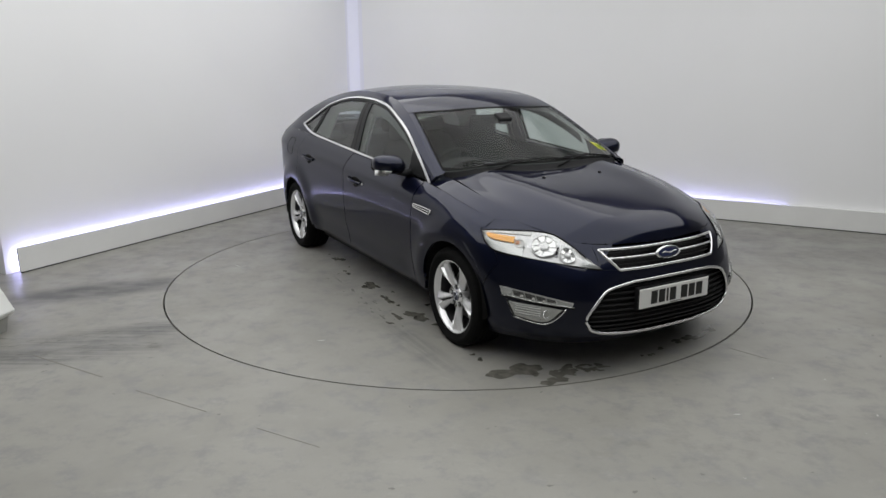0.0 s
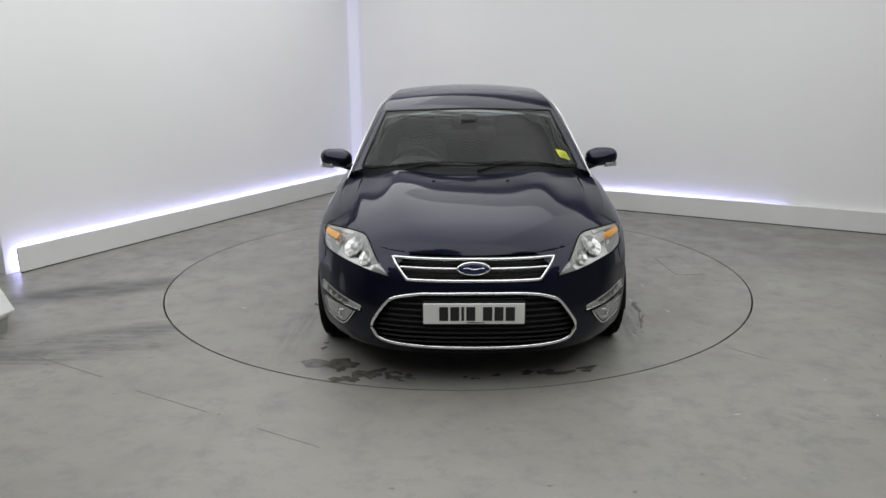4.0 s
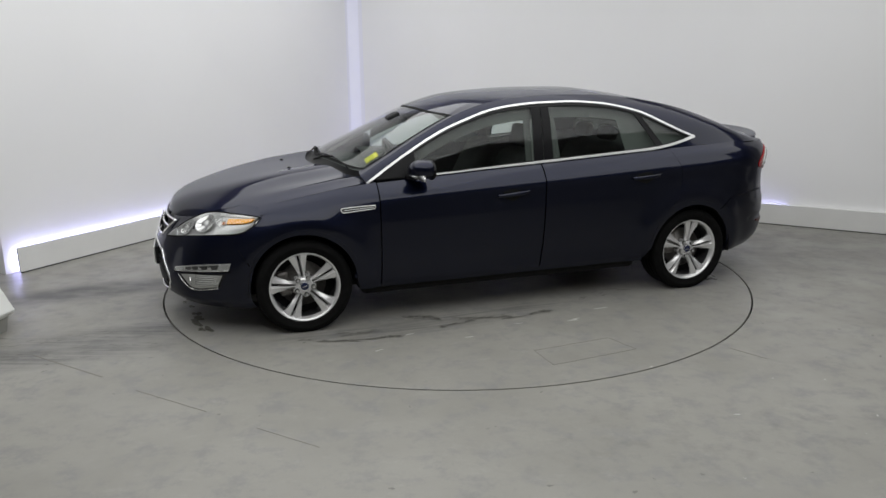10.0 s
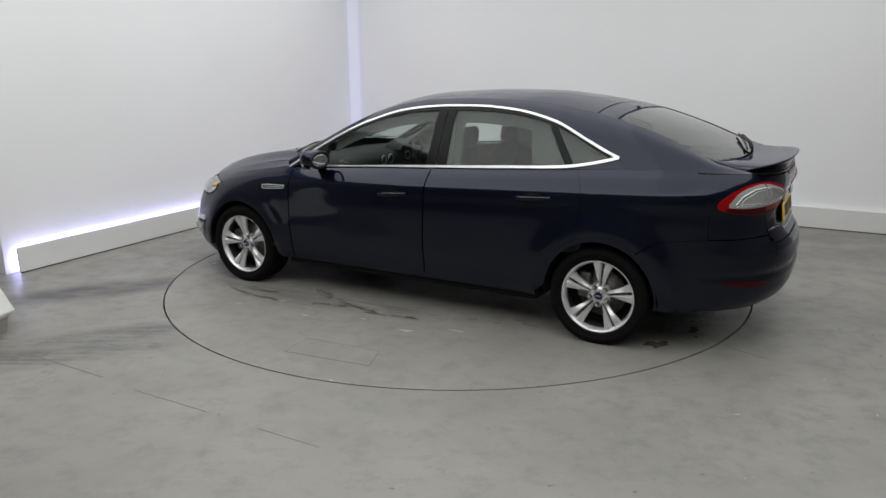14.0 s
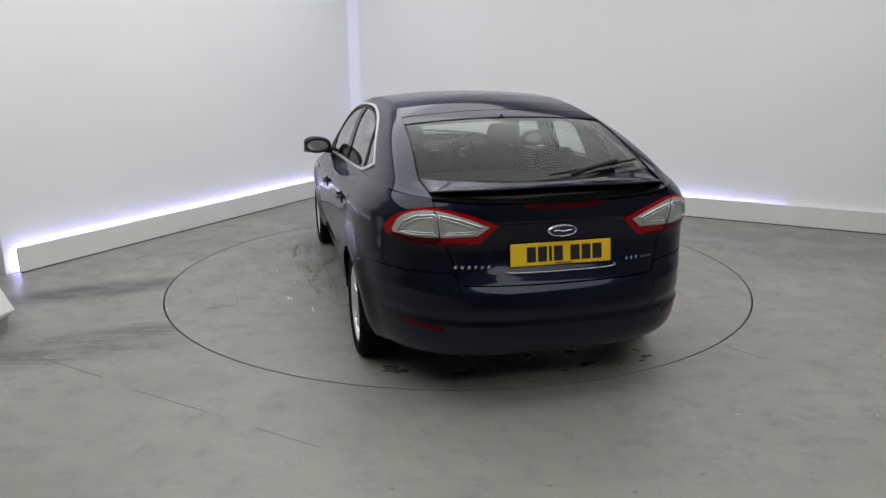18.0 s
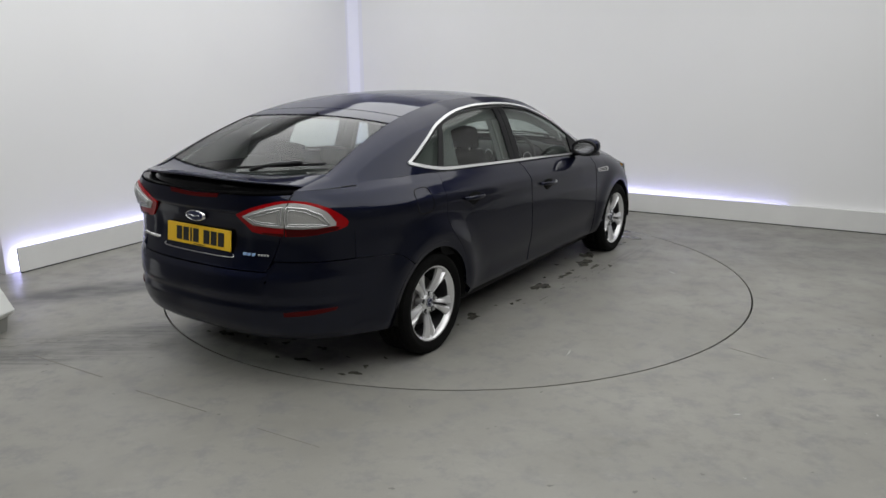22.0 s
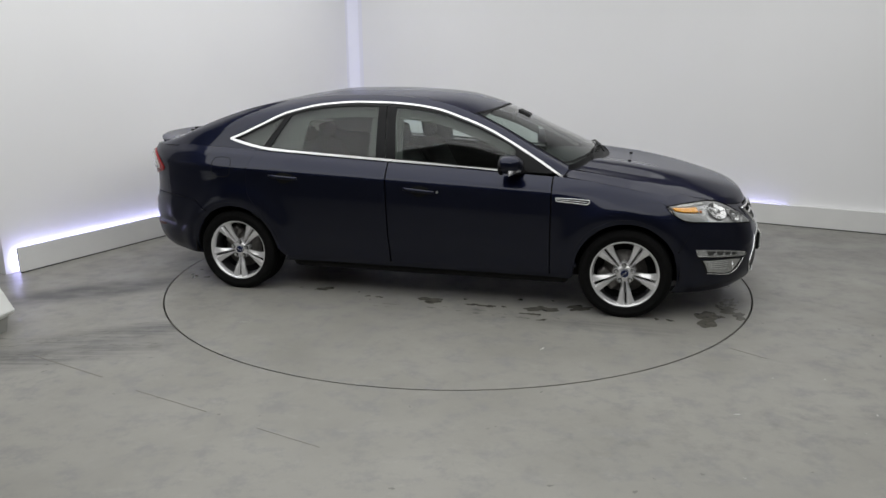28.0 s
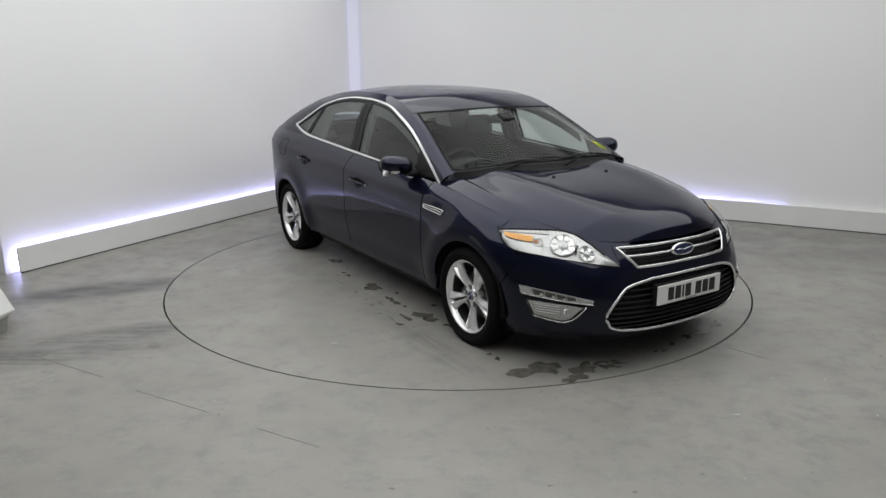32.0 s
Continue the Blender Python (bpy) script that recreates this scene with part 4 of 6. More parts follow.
# rear wiper and washer
pts = [top(-2.068 + 0.100 * t + 0.035 * t * t, -0.06 - 0.86 * t) + Vector((-0.006, 0, 0.012)) for t in np.linspace(0, 1, 9)]
rw = tube("rear_wiper", pts, 0.007, BLACK, car, "black rear wiper", flat=0.8)
tube("wiper_arm", [top(-2.072, -0.24) + Vector((-0.012, 0, 0.012)), top(-2.045, -0.40) + Vector((-0.014, 0, 0.028)), pts[6] + Vector((-0.004, 0, 0.014))], 0.011, BLACK, rw, flat=1.2)
for p, nm in ((top(-1.37, 0), "rear_washer"), (bonnet(1.407, 0.28), "washer_jet"), (bonnet(1.407, -0.28), "washer_jet")):
    bm = bmesh.new()
    bmesh.ops.create_uvsphere(bm, u_segments=10, v_segments=6, radius=0.012, matrix=Matrix.Translation(p) @ Matrix.Diagonal((1.2, 1.0, 0.9, 1)))
    part(nm, bm, BLACK, car, smooth=True)
# ---- front end ----
def inside(poly, y, z):
    c, n = False, len(poly)
    for i in range(n):
        (y0, z0), (y1, z1) = poly[i], poly[i - 1]
        if (z0 > z) != (z1 > z) and y < (y1 - y0) * (z - z0) / (z1 - z0) + y0:
            c = not c
    return c


GRILLE = [(-0.425, 0.692), (0.425, 0.692), (0.400, 0.655), (0.345, 0.592), (-0.345, 0.592), (-0.400, 0.655)]
INTAKE = [(-0.27, 0.527), (0, 0.531), (0.27, 0.527), (0.40, 0.502), (0.46, 0.465), (0.535, 0.350), (0.525, 0.300), (0.49, 0.262), (0.36, 0.240), (0, 0.228),
          (-0.36, 0.240), (-0.49, 0.262), (-0.525, 0.300), (-0.535, 0.350), (-0.46, 0.465), (-0.40, 0.502)]


def clear_of_holes(p, q):
    y, z = (p[1] + q[1]) / 2, (p[2] + q[2]) / 2
    return (p[0] + q[0]) / 2 < 2.0 or not (inside(GRILLE, y, z) or inside(INTAKE, y, z))


lamp_low = curve1([(0.0, 0.700), (0.405, 0.697), (0.432, 0.64), (0.447, 0.598), (0.61, 0.622), (0.742, 0.643), (0.833, 0.655), (0.88, 0.60)])
nc, nr = 181, 72
rows = []
for j in range(nr):
    f = j / (nr - 1)
    ze = 0.222 + 0.378 * f
    xe = FRONT_AXLE + math.sqrt(ARCH**2 - (ze - HUB_Z) ** 2) if ze < 0.44 else 1.736 + (ze - 0.44) * 0.62
    qe = solve_q(xe, 0, ze, 0.0, 1.0)
    row = []
    for i in range(nc):
        s = 2 * i / (nc - 1) - 1
        q = abs(s) * qe
        zl = z_low(q)
        y = hull(q, 0.8).y
        zt = min(lamp_low(y), shoulder(q) - 0.001)
        if abs(s) > 0.93:
            zt = 0.600 + (zt - 0.600) * min(1, (1 - abs(s)) / 0.07)
        z = zl + (zt - zl) * f
        p = hull(q, (z - zl) / (shoulder(q) - zl))
        row.append(Vector((p.x, math.copysign(p.y, s), p.z)))
    rows.append(row)
sheet("front_bumper", rows, PAINT, car, "body-coloured front bumper", depth=0.0, keep=clear_of_holes)
# paint lips that finish the opening of the upper grille
sheet("bumper_lip", grid_points(nose, [(-0.436, 0.690), (0, 0.6905), (0.436, 0.690)], [(-0.436, 0.7005), (0, 0.7010), (0.436, 0.7005)], 61, 4), PAINT, car, lift=0.002, depth=0.004)
both("bumper_lip", grid_points(nose, [(0.352, 0.591), (0.408, 0.655), (0.430, 0.696)], [(0.450, 0.597), (0.446, 0.650), (0.443, 0.701)], 20, 10), PAINT, car, lift=0.0022, depth=0.003)
# chin below the bumper
rows = [[Vector((p.x - 0.02 * k * (1 if k < 2 else 6), p.y * (1 - 0.01 * k), p.z - 0.012 * k)) for p in rows[0]] for k in range(4)]
sheet("chin_spoiler", rows, BLACK, car, depth=0.0)


def nose_loop(poly, lift, n=120, sharp=False):
    pts = smooth_line(poly + [poly[0]], n + 1, sharp)[:-1]
    return [nose(y, z) + Vector((lift, 0, 0)) for y, z in pts]


def bar(name, y0, y1, z, r, mat, parent, lift, label="", sag=0.0, flat=1.0):
    return tube(name, [nose(y, z + sag * (1 - (2 * (y - y0) / (y1 - y0) - 1) ** 2)) + Vector((lift, 0, 0)) for y in np.linspace(y0, y1, 25)], r, mat, parent, label, seg=8, flat=flat)


grille = sheet("upper_grille", grid_points(nose, [(-0.36, 0.590), (0, 0.588), (0.36, 0.590)], [(-0.43, 0.695), (0, 0.697), (0.43, 0.695)], 30, 8), SLAT, car, "black slatted upper grille", lift=-0.045, depth=0.0)
tube("grille_surround", nose_loop(GRILLE, 0.004, 140, True), 0.0085, CHROME, grille, "chrome surround", closed=True, flat=0.8)
for z, w in ((0.612, 0.355), (0.628, 0.37), (0.668, 0.40), (0.682, 0.41)):
    bar("slat", -w, w, z, 0.004, SLAT, grille, -0.018)
for s in (-1, 1):
    bar("grille_bar", 0.085 * s, 0.385 * s, 0.648, 0.007, CHROME, grille, -0.004, "chrome bar")


def oval(name, w, h, t, mat, parent, m, label="", dome=0.25):
    """A domed oval plaque facing +x in its own space, placed by m."""
    vs, fs, rings, seg = [(t, 0, 0)], [], 6, 40
    for k in range(1, rings + 1):
        f = k / rings
        for i in range(seg):
            a = 2 * math.pi * i / seg
            vs.append((t * (1 - dome * f * f) if k < rings else 0.0, w * f * math.cos(a) if k < rings else w * math.cos(a), h * f * math.sin(a) if k < rings else h * math.sin(a)))
    for i in range(seg):
        fs.append((0, 1 + i, 1 + (i + 1) % seg))
    for k in range(rings - 1):
        for i in range(seg):
            a, b = 1 + k * seg + i, 1 + k * seg + (i + 1) % seg
            fs.append((a, a + seg, b + seg, b))
    return mesh_ob(name, [tuple(m @ Vector(v)) for v in vs], fs, mat, parent, label)


def badge(m, parent, w=0.087, h=0.036):
    rim = oval("badge", w, h, 0.012, CHROME, parent, m, "oval chrome and blue badge")
    oval("badge_field", w * 0.90, h * 0.84, 0.0055, BADGE_BLUE, rim, m @ Matrix.Translation((0.010, 0, 0)))
    pts = [m @ Vector((0.0158, -w * 0.62 + w * 1.24 * t, h * 0.10 * math.sin(t * 9))) for t in np.linspace(0, 1, 40)]
    tube("badge_mark", pts, 0.0032, CHROME, rim, seg=6)
    tube("badge_ring", [m @ Vector((0.0125, w * 0.93 * math.cos(a), h * 0.88 * math.sin(a))) for a in np.linspace(0, 2 * math.pi, 49)[:-1]], 0.0022, CHROME, rim, seg=6, closed=True)


badge(Matrix.Translation(nose(0, 0.648) + Vector((-0.002, 0, 0))) @ Matrix.Rotation(radians(-14), 4, "Y"), grille)

intake = sheet("lower_grille", grid_points(nose, [(-0.55, 0.226), (0, 0.22), (0.55, 0.226)], [(-0.55, 0.50), (-0.4, 0.53), (0, 0.538), (0.4, 0.53), (0.55, 0.50)], 40, 10), SLAT, car, "black lower grille with slats", lift=-0.06, depth=0.0)
tube("intake_surround", nose_loop(INTAKE, 0.003, 170), 0.0085, CHROME, intake, "chrome surround", closed=True, flat=0.8)
for z, w in ((0.262, 0.47), (0.288, 0.505), (0.316, 0.515), (0.344, 0.52), (0.374, 0.51), (0.404, 0.49), (0.436, 0.465), (0.468, 0.44), (0.498, 0.38)):
    bar("slat", -w, w, z, 0.006, SLAT, intake, -0.022, flat=2.0)
bar("intake_lip", -0.42, 0.42, 0.52, 0.010, BLACK, intake, -0.02)


def plate(m, mat, label, name="number_plate"):
    """A number plate facing +x in its own space; its marks are plain bars."""
    bm = box_bm(0.008, 0.520, 0.111, m, 0.003, 1)
    pl = part(name, bm, mat, car, label)
    x = -0.178
    for k, w in enumerate((0.046, 0.046, 0.014, 0.046, 0.0, 0.048, 0.046, 0.048)):
        if w:
            part("mark", box_bm(0.0015, w, 0.074, m @ Matrix.Translation((0.0046, x + w / 2, 0))), INK, pl)
        x += w + (0.011 if w else 0.028)
    part("plate_edge", box_bm(0.001, 0.09, 0.004, m @ Matrix.Translation((0.0046, 0.01, -0.047))), INK, pl)
    return pl


plate(Matrix.Translation((2.334, 0, 0.430)), PLATE_WHITE, "white number plate with dark marks")
part("plate_holder", box_bm(0.03, 0.53, 0.125, Matrix.Translation((2.312, 0, 0.430)), 0.006), BLACK, car)

# headlamps: a clear lens over a bright bowl
HL_LOW = [(2.229, 0.440, 0.598), (2.150, 0.568, 0.617), (1.965, 0.742, 0.644), (1.800, 0.838, 0.662), (1.712, 0.855, 0.704)]
HL_TOP = [(2.222, 0.452, 0.612), (2.160, 0.502, 0.664), (2.050, 0.552, 0.732), (1.946, 0.600, 0.766), (1.79, 0.748, 0.768), (1.664, 0.843, 0.757)]
_hl, _ht = smooth_line(HL_LOW, 33), smooth_line(HL_TOP, 33)


def lamp_face(s, t, swell=1.0):
    """The headlamp's front: s from the nose outwards, t from its lower to its upper edge."""
    i = min(max(s, 0), 1) * 32
    k = min(int(i), 31)
    a = _hl[k] + (_hl[k + 1] - _hl[k]) * (i - k)
    b = _ht[k] + (_ht[k + 1] - _ht[k]) * (i - k)
    out = Vector((0.62, 0.55, 0.55)).normalized() * 0.030 * swell * math.sin(math.pi * min(max(t, 0), 1)) * min(1, s * 4)
    return Vector(a + (b - a) * t) + out


def st(low, high, n=24, m=10, swell=1.0):
    return grid_points(lambda s, t: lamp_face(s, t, swell), low, high, n, m)


def lamp_ring(s, t, r, swell, n=28):
    """A ring of points round (s, t) inside the lamp."""
    high = (lamp_face(s, 1, 0) - lamp_face(s, 0, 0)).length
    return [lamp_face(s + r * math.cos(a) / 0.66, t + r * math.sin(a) / high, swell) for a in np.linspace(0, 2 * math.pi, n + 1)[:-1]]


def lamp_disc(name, s, t, r, swell, mat, parent, mir, dish=0.0):
    c = lamp_face(s, t, swell) - Vector((dish * 0.8, dish * 0.5, 0))
    ring, mid = lamp_ring(s, t, r, swell), lamp_ring(s, t, r * 0.55, swell)
    mid = [p - Vector((dish * 0.6, dish * 0.36, 0)) for p in mid]
    V = [tuple(p) for p in ring + mid] + [tuple(c)]
    n = len(ring)
    F = [(i, (i + 1) % n, n + (i + 1) % n, n + i) for i in range(n)] + [(n + i, n + (i + 1) % n, 2 * n) for i in range(n)]
    if mir:
        V = [(x, -y, z) for x, y, z in V]
        F = [f[::-1] for f in F]
    return mesh_ob(name, V, F, mat, parent)


for mir in (False, True):
    bowl = sheet("headlamp", st([(0, 0), (1, 0)], [(0, 1), (1, 1)], 40, 12, -0.25), SILVER_REFLECTOR, car, "clear headlamp with silver bowls and a slim amber indicator", depth=0.0, mirror=mir)
    sheet("lens", st([(0, 0), (1, 0)], [(0, 1), (1, 1)], 48, 16), LENS, bowl, lift=0.001, depth=0.0, mirror=mir)
    rim_line = [lamp_face(s_, 0, 0) for s_ in np.linspace(0, 1, 34)] + [lamp_face(1, t_, 0.4) for t_ in (0.2, 0.4, 0.6, 0.8)] + [lamp_face(s_, 1, 0) for s_ in np.linspace(1, 0.12, 30)]
    tube("lamp_seal", [p + Vector((0.002, 0.002, 0)) for p in rim_line], 0.0042, MATT_BLACK, bowl, mirror=mir, seg=6)
    sheet("indicator", st([(0.715, 0.46), (0.955, 0.50)], [(0.715, 0.70), (0.962, 0.78)], 14, 5, 0.55), AMBER, bowl, "slim amber indicator", depth=0.01, mirror=mir)
    lamp_disc("indicator_bowl", 0.670, 0.46, 0.026, 0.40, LAMP_GREY, bowl, mir, 0.012)
    lamp_disc("indicator_bulb", 0.685, 0.48, 0.012, 0.5, AMBER_DEEP, bowl, mir, -0.004)
    sheet("lamp_frame", st([(0.62, 0.03), (0.97, 0.03)], [(0.64, 0.40), (0.985, 0.44)], 12, 6, 0.30), LAMP_WHITE, bowl, depth=0.012, mirror=mir)
    sheet("lamp_frame", st([(0.60, 0.82), (0.97, 0.84)], [(0.60, 0.95), (0.97, 0.96)], 12, 4, 0.30), LAMP_GREY, bowl, depth=0.010, mirror=mir)
    sheet("lamp_frame", st([(0.02, 0.1), (0.17, 0.03)], [(0.02, 0.9), (0.13, 0.70)], 12, 6, 0.25), LAMP_WHITE, bowl, depth=0.012, mirror=mir)
    for k in range(9):
        sheet("lamp_flute", st([(0.66 + 0.034 * k, 0.865), (0.678 + 0.034 * k, 0.866)], [(0.664 + 0.034 * k, 0.925), (0.682 + 0.034 * k, 0.926)], 3, 3, 0.5), LAMP_WHITE, bowl, depth=0.003, mirror=mir)
    for s, t, r in ((0.475, 0.50, 0.066), (0.275, 0.44, 0.042)):
        dish = lamp_disc("reflector", s, t, r, 0.35, LAMP_BOWL, bowl, mir, 0.030)
        tube("reflector_ring", lamp_ring(s, t, r, 0.40), 0.0016, LAMP_WHITE, dish, closed=True, mirror=mir, seg=6)
        # stepped facets round the bowl
        for k in range(8):
            inner, outer = lamp_ring(s, t, r * 0.46, 0.12, 32), lamp_ring(s, t, r * 0.92, 0.36, 32)
            ids = [(4 * k + d) % 32 for d in (0, 1, 2, 3)]
            tilt = Vector((0.004, 0.003, 0.002)) * (1 if k % 2 else -0.4)
            sheet("facet", [[inner[i] for i in ids], [outer[i] + tilt for i in ids]], LAMP_BOWL, dish, depth=0.0, mirror=mir)
        lamp_disc("bulb_shade", s, t, r * 0.34, 0.36, SILVER_REFLECTOR, dish, mir, -0.006)
    tube("lamp_arm", [lamp_face(0.365, 0.30, 0.30), lamp_face(0.370, 0.50, 0.30), lamp_face(0.362, 0.62, 0.30)], 0.006, BLACK, bowl, mirror=mir, seg=6)

# daytime light strips and fog lamps in the bumper corners
for mir in (False, True):
    pocket = sheet("fog_lamp", grid_points(nose, [(0.808, 0.318), (0.730, 0.300), (0.690, 0.312), (0.650, 0.360)], [(0.834, 0.410), (0.741, 0.407), (0.690, 0.402), (0.630, 0.394)], 30, 8), BLACK, car, "clear fog lamp in a black recess", lift=0.0015, depth=0.006, mirror=mir)
    well = sheet("reflector", grid_points(nose, [(0.803, 0.326), (0.730, 0.309), (0.693, 0.320), (0.662, 0.364)], [(0.826, 0.403), (0.741, 0.400), (0.690, 0.396), (0.643, 0.388)], 26, 8), LAMP_GREY, pocket, lift=0.004, depth=0.004, mirror=mir)
    sheet("reflector", grid_points(nose, [(0.800, 0.340), (0.722, 0.325)], [(0.819, 0.396), (0.724, 0.393)], 16, 7), LAMP_WHITE, pocket, lift=0.009, depth=0.006, mirror=mir)
    p = nose(0.706, 0.358)
    tube("bulb_ring", [p + Vector((0.012, 0.006 + 0.019 * math.cos(a_), 0.024 * math.sin(a_))) for a_ in np.linspace(0, 2 * math.pi, 21)[:-1]], 0.004, CHROME, pocket, closed=True, mirror=mir, seg=6)
    for z in (0.346, 0.360, 0.374, 0.387):
        tube("lamp_rib", [nose(y, z + 0.10 * (y - 0.76) * 0.25) + Vector((0.011, 0.006, 0)) for y in np.linspace(0.727, 0.806, 9)], 0.0022, LAMP_GREY, pocket, mirror=mir, seg=6)
    sheet("lens", grid_points(nose, [(0.806, 0.322), (0.730, 0.304), (0.692, 0.316), (0.656, 0.362)], [(0.830, 0.406), (0.741, 0.404), (0.690, 0.400), (0.636, 0.391)], 26, 8), LENS, pocket, lift=0.017, depth=0.014, mirror=mir)
    tube("trim", [nose(y, z) + Vector((0.010, 0.004, 0)) for y, z in smooth_line([(0.632, 0.393), (0.650, 0.362), (0.690, 0.311), (0.730, 0.299), (0.808, 0.317)], 30)], 0.004, CHROME, pocket, mirror=mir, seg=6)
    strip = sheet("daytime_light", grid_points(nose, [(0.846, 0.438), (0.741, 0.424), (0.603, 0.408)], [(0.850, 0.480), (0.739, 0.462), (0.596, 0.428)], 30, 5), LAMP_GREY, car, "clear daytime light strip", lift=0.002, depth=0.006, mirror=mir)
    lowz = lambda y: np.interp(y, [0.603, 0.741, 0.846], [0.412, 0.429, 0.443])
    topz = lambda y: np.interp(y, [0.603, 0.741, 0.846], [0.424, 0.456, 0.474])
    sheet("light_cell", grid_points(nose, [(0.815, lowz(0.815)), (0.842, lowz(0.842))], [(0.812, topz(0.812)), (0.846, topz(0.846))], 6, 4), LAMP_WHITE, strip, lift=0.005, depth=0.004, mirror=mir)
    sheet("light_cell", grid_points(nose, [(0.606, lowz(0.606)), (0.662, lowz(0.662))], [(0.604, topz(0.604)), (0.666, topz(0.666))], 8, 4), LAMP_WHITE, strip, lift=0.005, depth=0.004, mirror=mir)
    for k in range(4):
        a, b = 0.668 + 0.036 * k, 0.668 + 0.036 * k + 0.033
        cell = sheet("light_cell", grid_points(nose, [(a, lowz(a)), (b, lowz(b))], [(a + 0.004, topz(a)), (b + 0.004, topz(b))], 8, 4), DIODE_WELL, strip, lift=0.003, depth=0.004, mirror=mir)
        sheet("diode", grid_points(nose, [(a + 0.002, lowz(a) + 0.002), (a + 0.016, lowz(a) + 0.003)], [(a + 0.005, topz(a) - 0.010), (a + 0.012, topz(a) - 0.012)], 5, 4), CHROME, cell, lift=0.007, depth=0.004, mirror=mir)
    sheet("lens", grid_points(nose, [(0.845, 0.439), (0.741, 0.425), (0.604, 0.409)], [(0.849, 0.479), (0.739, 0.461), (0.598, 0.427)], 30, 5), LENS, strip, lift=0.014, depth=0.011, mirror=mir)
    tube("trim", [nose(y, z) + Vector((0.008, 0.003, 0)) for y, z in smooth_line([(0.847, 0.436), (0.741, 0.422), (0.598, 0.406)], 24)], 0.003, CHROME, strip, mirror=mir)
    tube("shadow_gap", [nose(y, z) + Vector((0.003, 0.001, 0)) for y, z in smooth_line([(0.850, 0.428), (0.741, 0.414), (0.592, 0.399)], 24)], 0.0045, MATT_BLACK, strip, mirror=mir, seg=6)
    # paint that closes the corner behind and below the headlamp
    rows = []
    for k in np.linspace(0, 1, 10):
        row = []
        for x in np.linspace(1.90, 1.56, 86):
            zt = float(np.interp(x, [1.56, 1.664, 1.668, 1.715, 1.80, 1.90], [0.80, 0.80, 0.757, 0.699, 0.655, 0.642]))
            zt = min(zt, sh_z(x) - 0.002)
            z0 = max(0.57, HUB_Z + math.sqrt(max(0, (ARCH + 0.012) ** 2 - (x - FRONT_AXLE) ** 2)) + 0.004)
            row.append(flank(x, z0 + (max(zt, z0 + 0.01) - z0) * k))
        rows.append(row)
    sheet("lamp_corner", rows, PAINT, car, lift=-0.003, depth=0.0, mirror=mir)

# paint between headlamp and bonnet edge
for mir in (False, True):
    up = []
    for i in range(33):
        p = Vector(_ht[i])
        up.append(p)
    rows = []
    for k in np.linspace(0, 1, 4):
        row = []
        for i in range(33):
            p = up[i]
            x = min(p.x, 2.180)
            q = bonnet(x, min(1.0, edge_y(x) / sh_y(x))) if x > 1.925 else bonnet(x, 0.793 + 0.207 * min(1, (1.925 - x) / 0.26))
            row.append(p + (q - p) * k)
        rows.append(row)
    sheet("lamp_edge", rows, PAINT, car, depth=0.0, mirror=mir)

    rows = []
    for x in np.linspace(1.670, 1.56, 14):
        rows.append([bonnet(x, k) for k in (0.93, 0.955, 0.98, 1.0)] + [flank(x, sh_z(x) - d) for d in (0.008, 0.018, 0.03, 0.042)])
    sheet("wing_corner", rows, PAINT, car, lift=0.0008, depth=0.0, mirror=mir)

# ---- rear end ----
lid_edge = curve1([(0.646, 0.500), (0.70, 0.516), (0.80, 0.548), (0.93, 0.585), (1.045, 0.615)])   # half width of the lid by height
_q = [solve_q(x, 0, z, 2.0, 3.0) for x, z in ((-1.75, 0.674), (-1.9, 0.690), (-2.02, 0.700))] + [solve_q(lid_edge(z), 1, z, 2.03, 3.0) for z in (0.70, 0.646)]
top_edge = curve1(list(zip(_q, (0.673, 0.690, 0.698, 0.698, 0.644))) + [(3.0, 0.638)])
nr, nc = 40, 121
rows = []
for j in range(nr):
    f = j / (nr - 1)
    ze = 0.27 + 0.404 * f
    xe = REAR_AXLE - math.sqrt(max(ARCH**2 - (ze - HUB_Z) ** 2, 0.04)) if ze < 0.588 else -1.632 - 0.118 * (ze - 0.588) / 0.086
    qe = solve_q(xe, 0, ze, 2.0, 3.0)
    row = []
    for i in range(nc):
        s = 2 * i / (nc - 1) - 1
        q = 3 - abs(s) * (3 - qe)
        zl = z_low(q)
        z = zl + (top_edge(q) - zl) * f
        p = hull(q, (z - zl) / (shoulder(q) - zl))
        step = 0.010 * math.exp(-((z - 0.478) / 0.022) ** 2) * (1 if p.x < -2.0 else 0.0)
        row.append(Vector((p.x + step, math.copysign(p.y, s), p.z)))
    rows.append(row)
sheet("rear_bumper", rows, PAINT, car, "body-coloured rear bumper", gap=0.001, depth=0.015)
rows = [[Vector((p.x + 0.05 * k + 0.01, p.y * (1 - 0.02 * k), p.z + 0.004 - 0.006 * k)) for p in rows[0]] for k in range(4)]
sheet("rear_valance", rows, BLACK, car, "black lower edge of the rear bumper", depth=0.0)
lid = []
for t in np.linspace(0, 1, 60):
    row = []
    for f in np.linspace(-1, 1, 61):
        p = tail(f * lid_edge(0.646 + 0.399 * t), 0.642 + 0.004 * f * f + (0.388 + 0.011 * f * f) * t)
        dent = 0.010 * min(1, max(0, (0.944 - p.z) / 0.014)) * min(1, max(0, (p.z - 0.70) / 0.05)) * min(1, max(0, (0.40 - abs(p.y)) / 0.06))
        row.append(p + Vector((dent, 0, 0)))
    lid.append(row)
hatch = sheet("hatch_lid", lid, PAINT, car, "painted lower part of the hatch", gap=0.0035, depth=0.02)
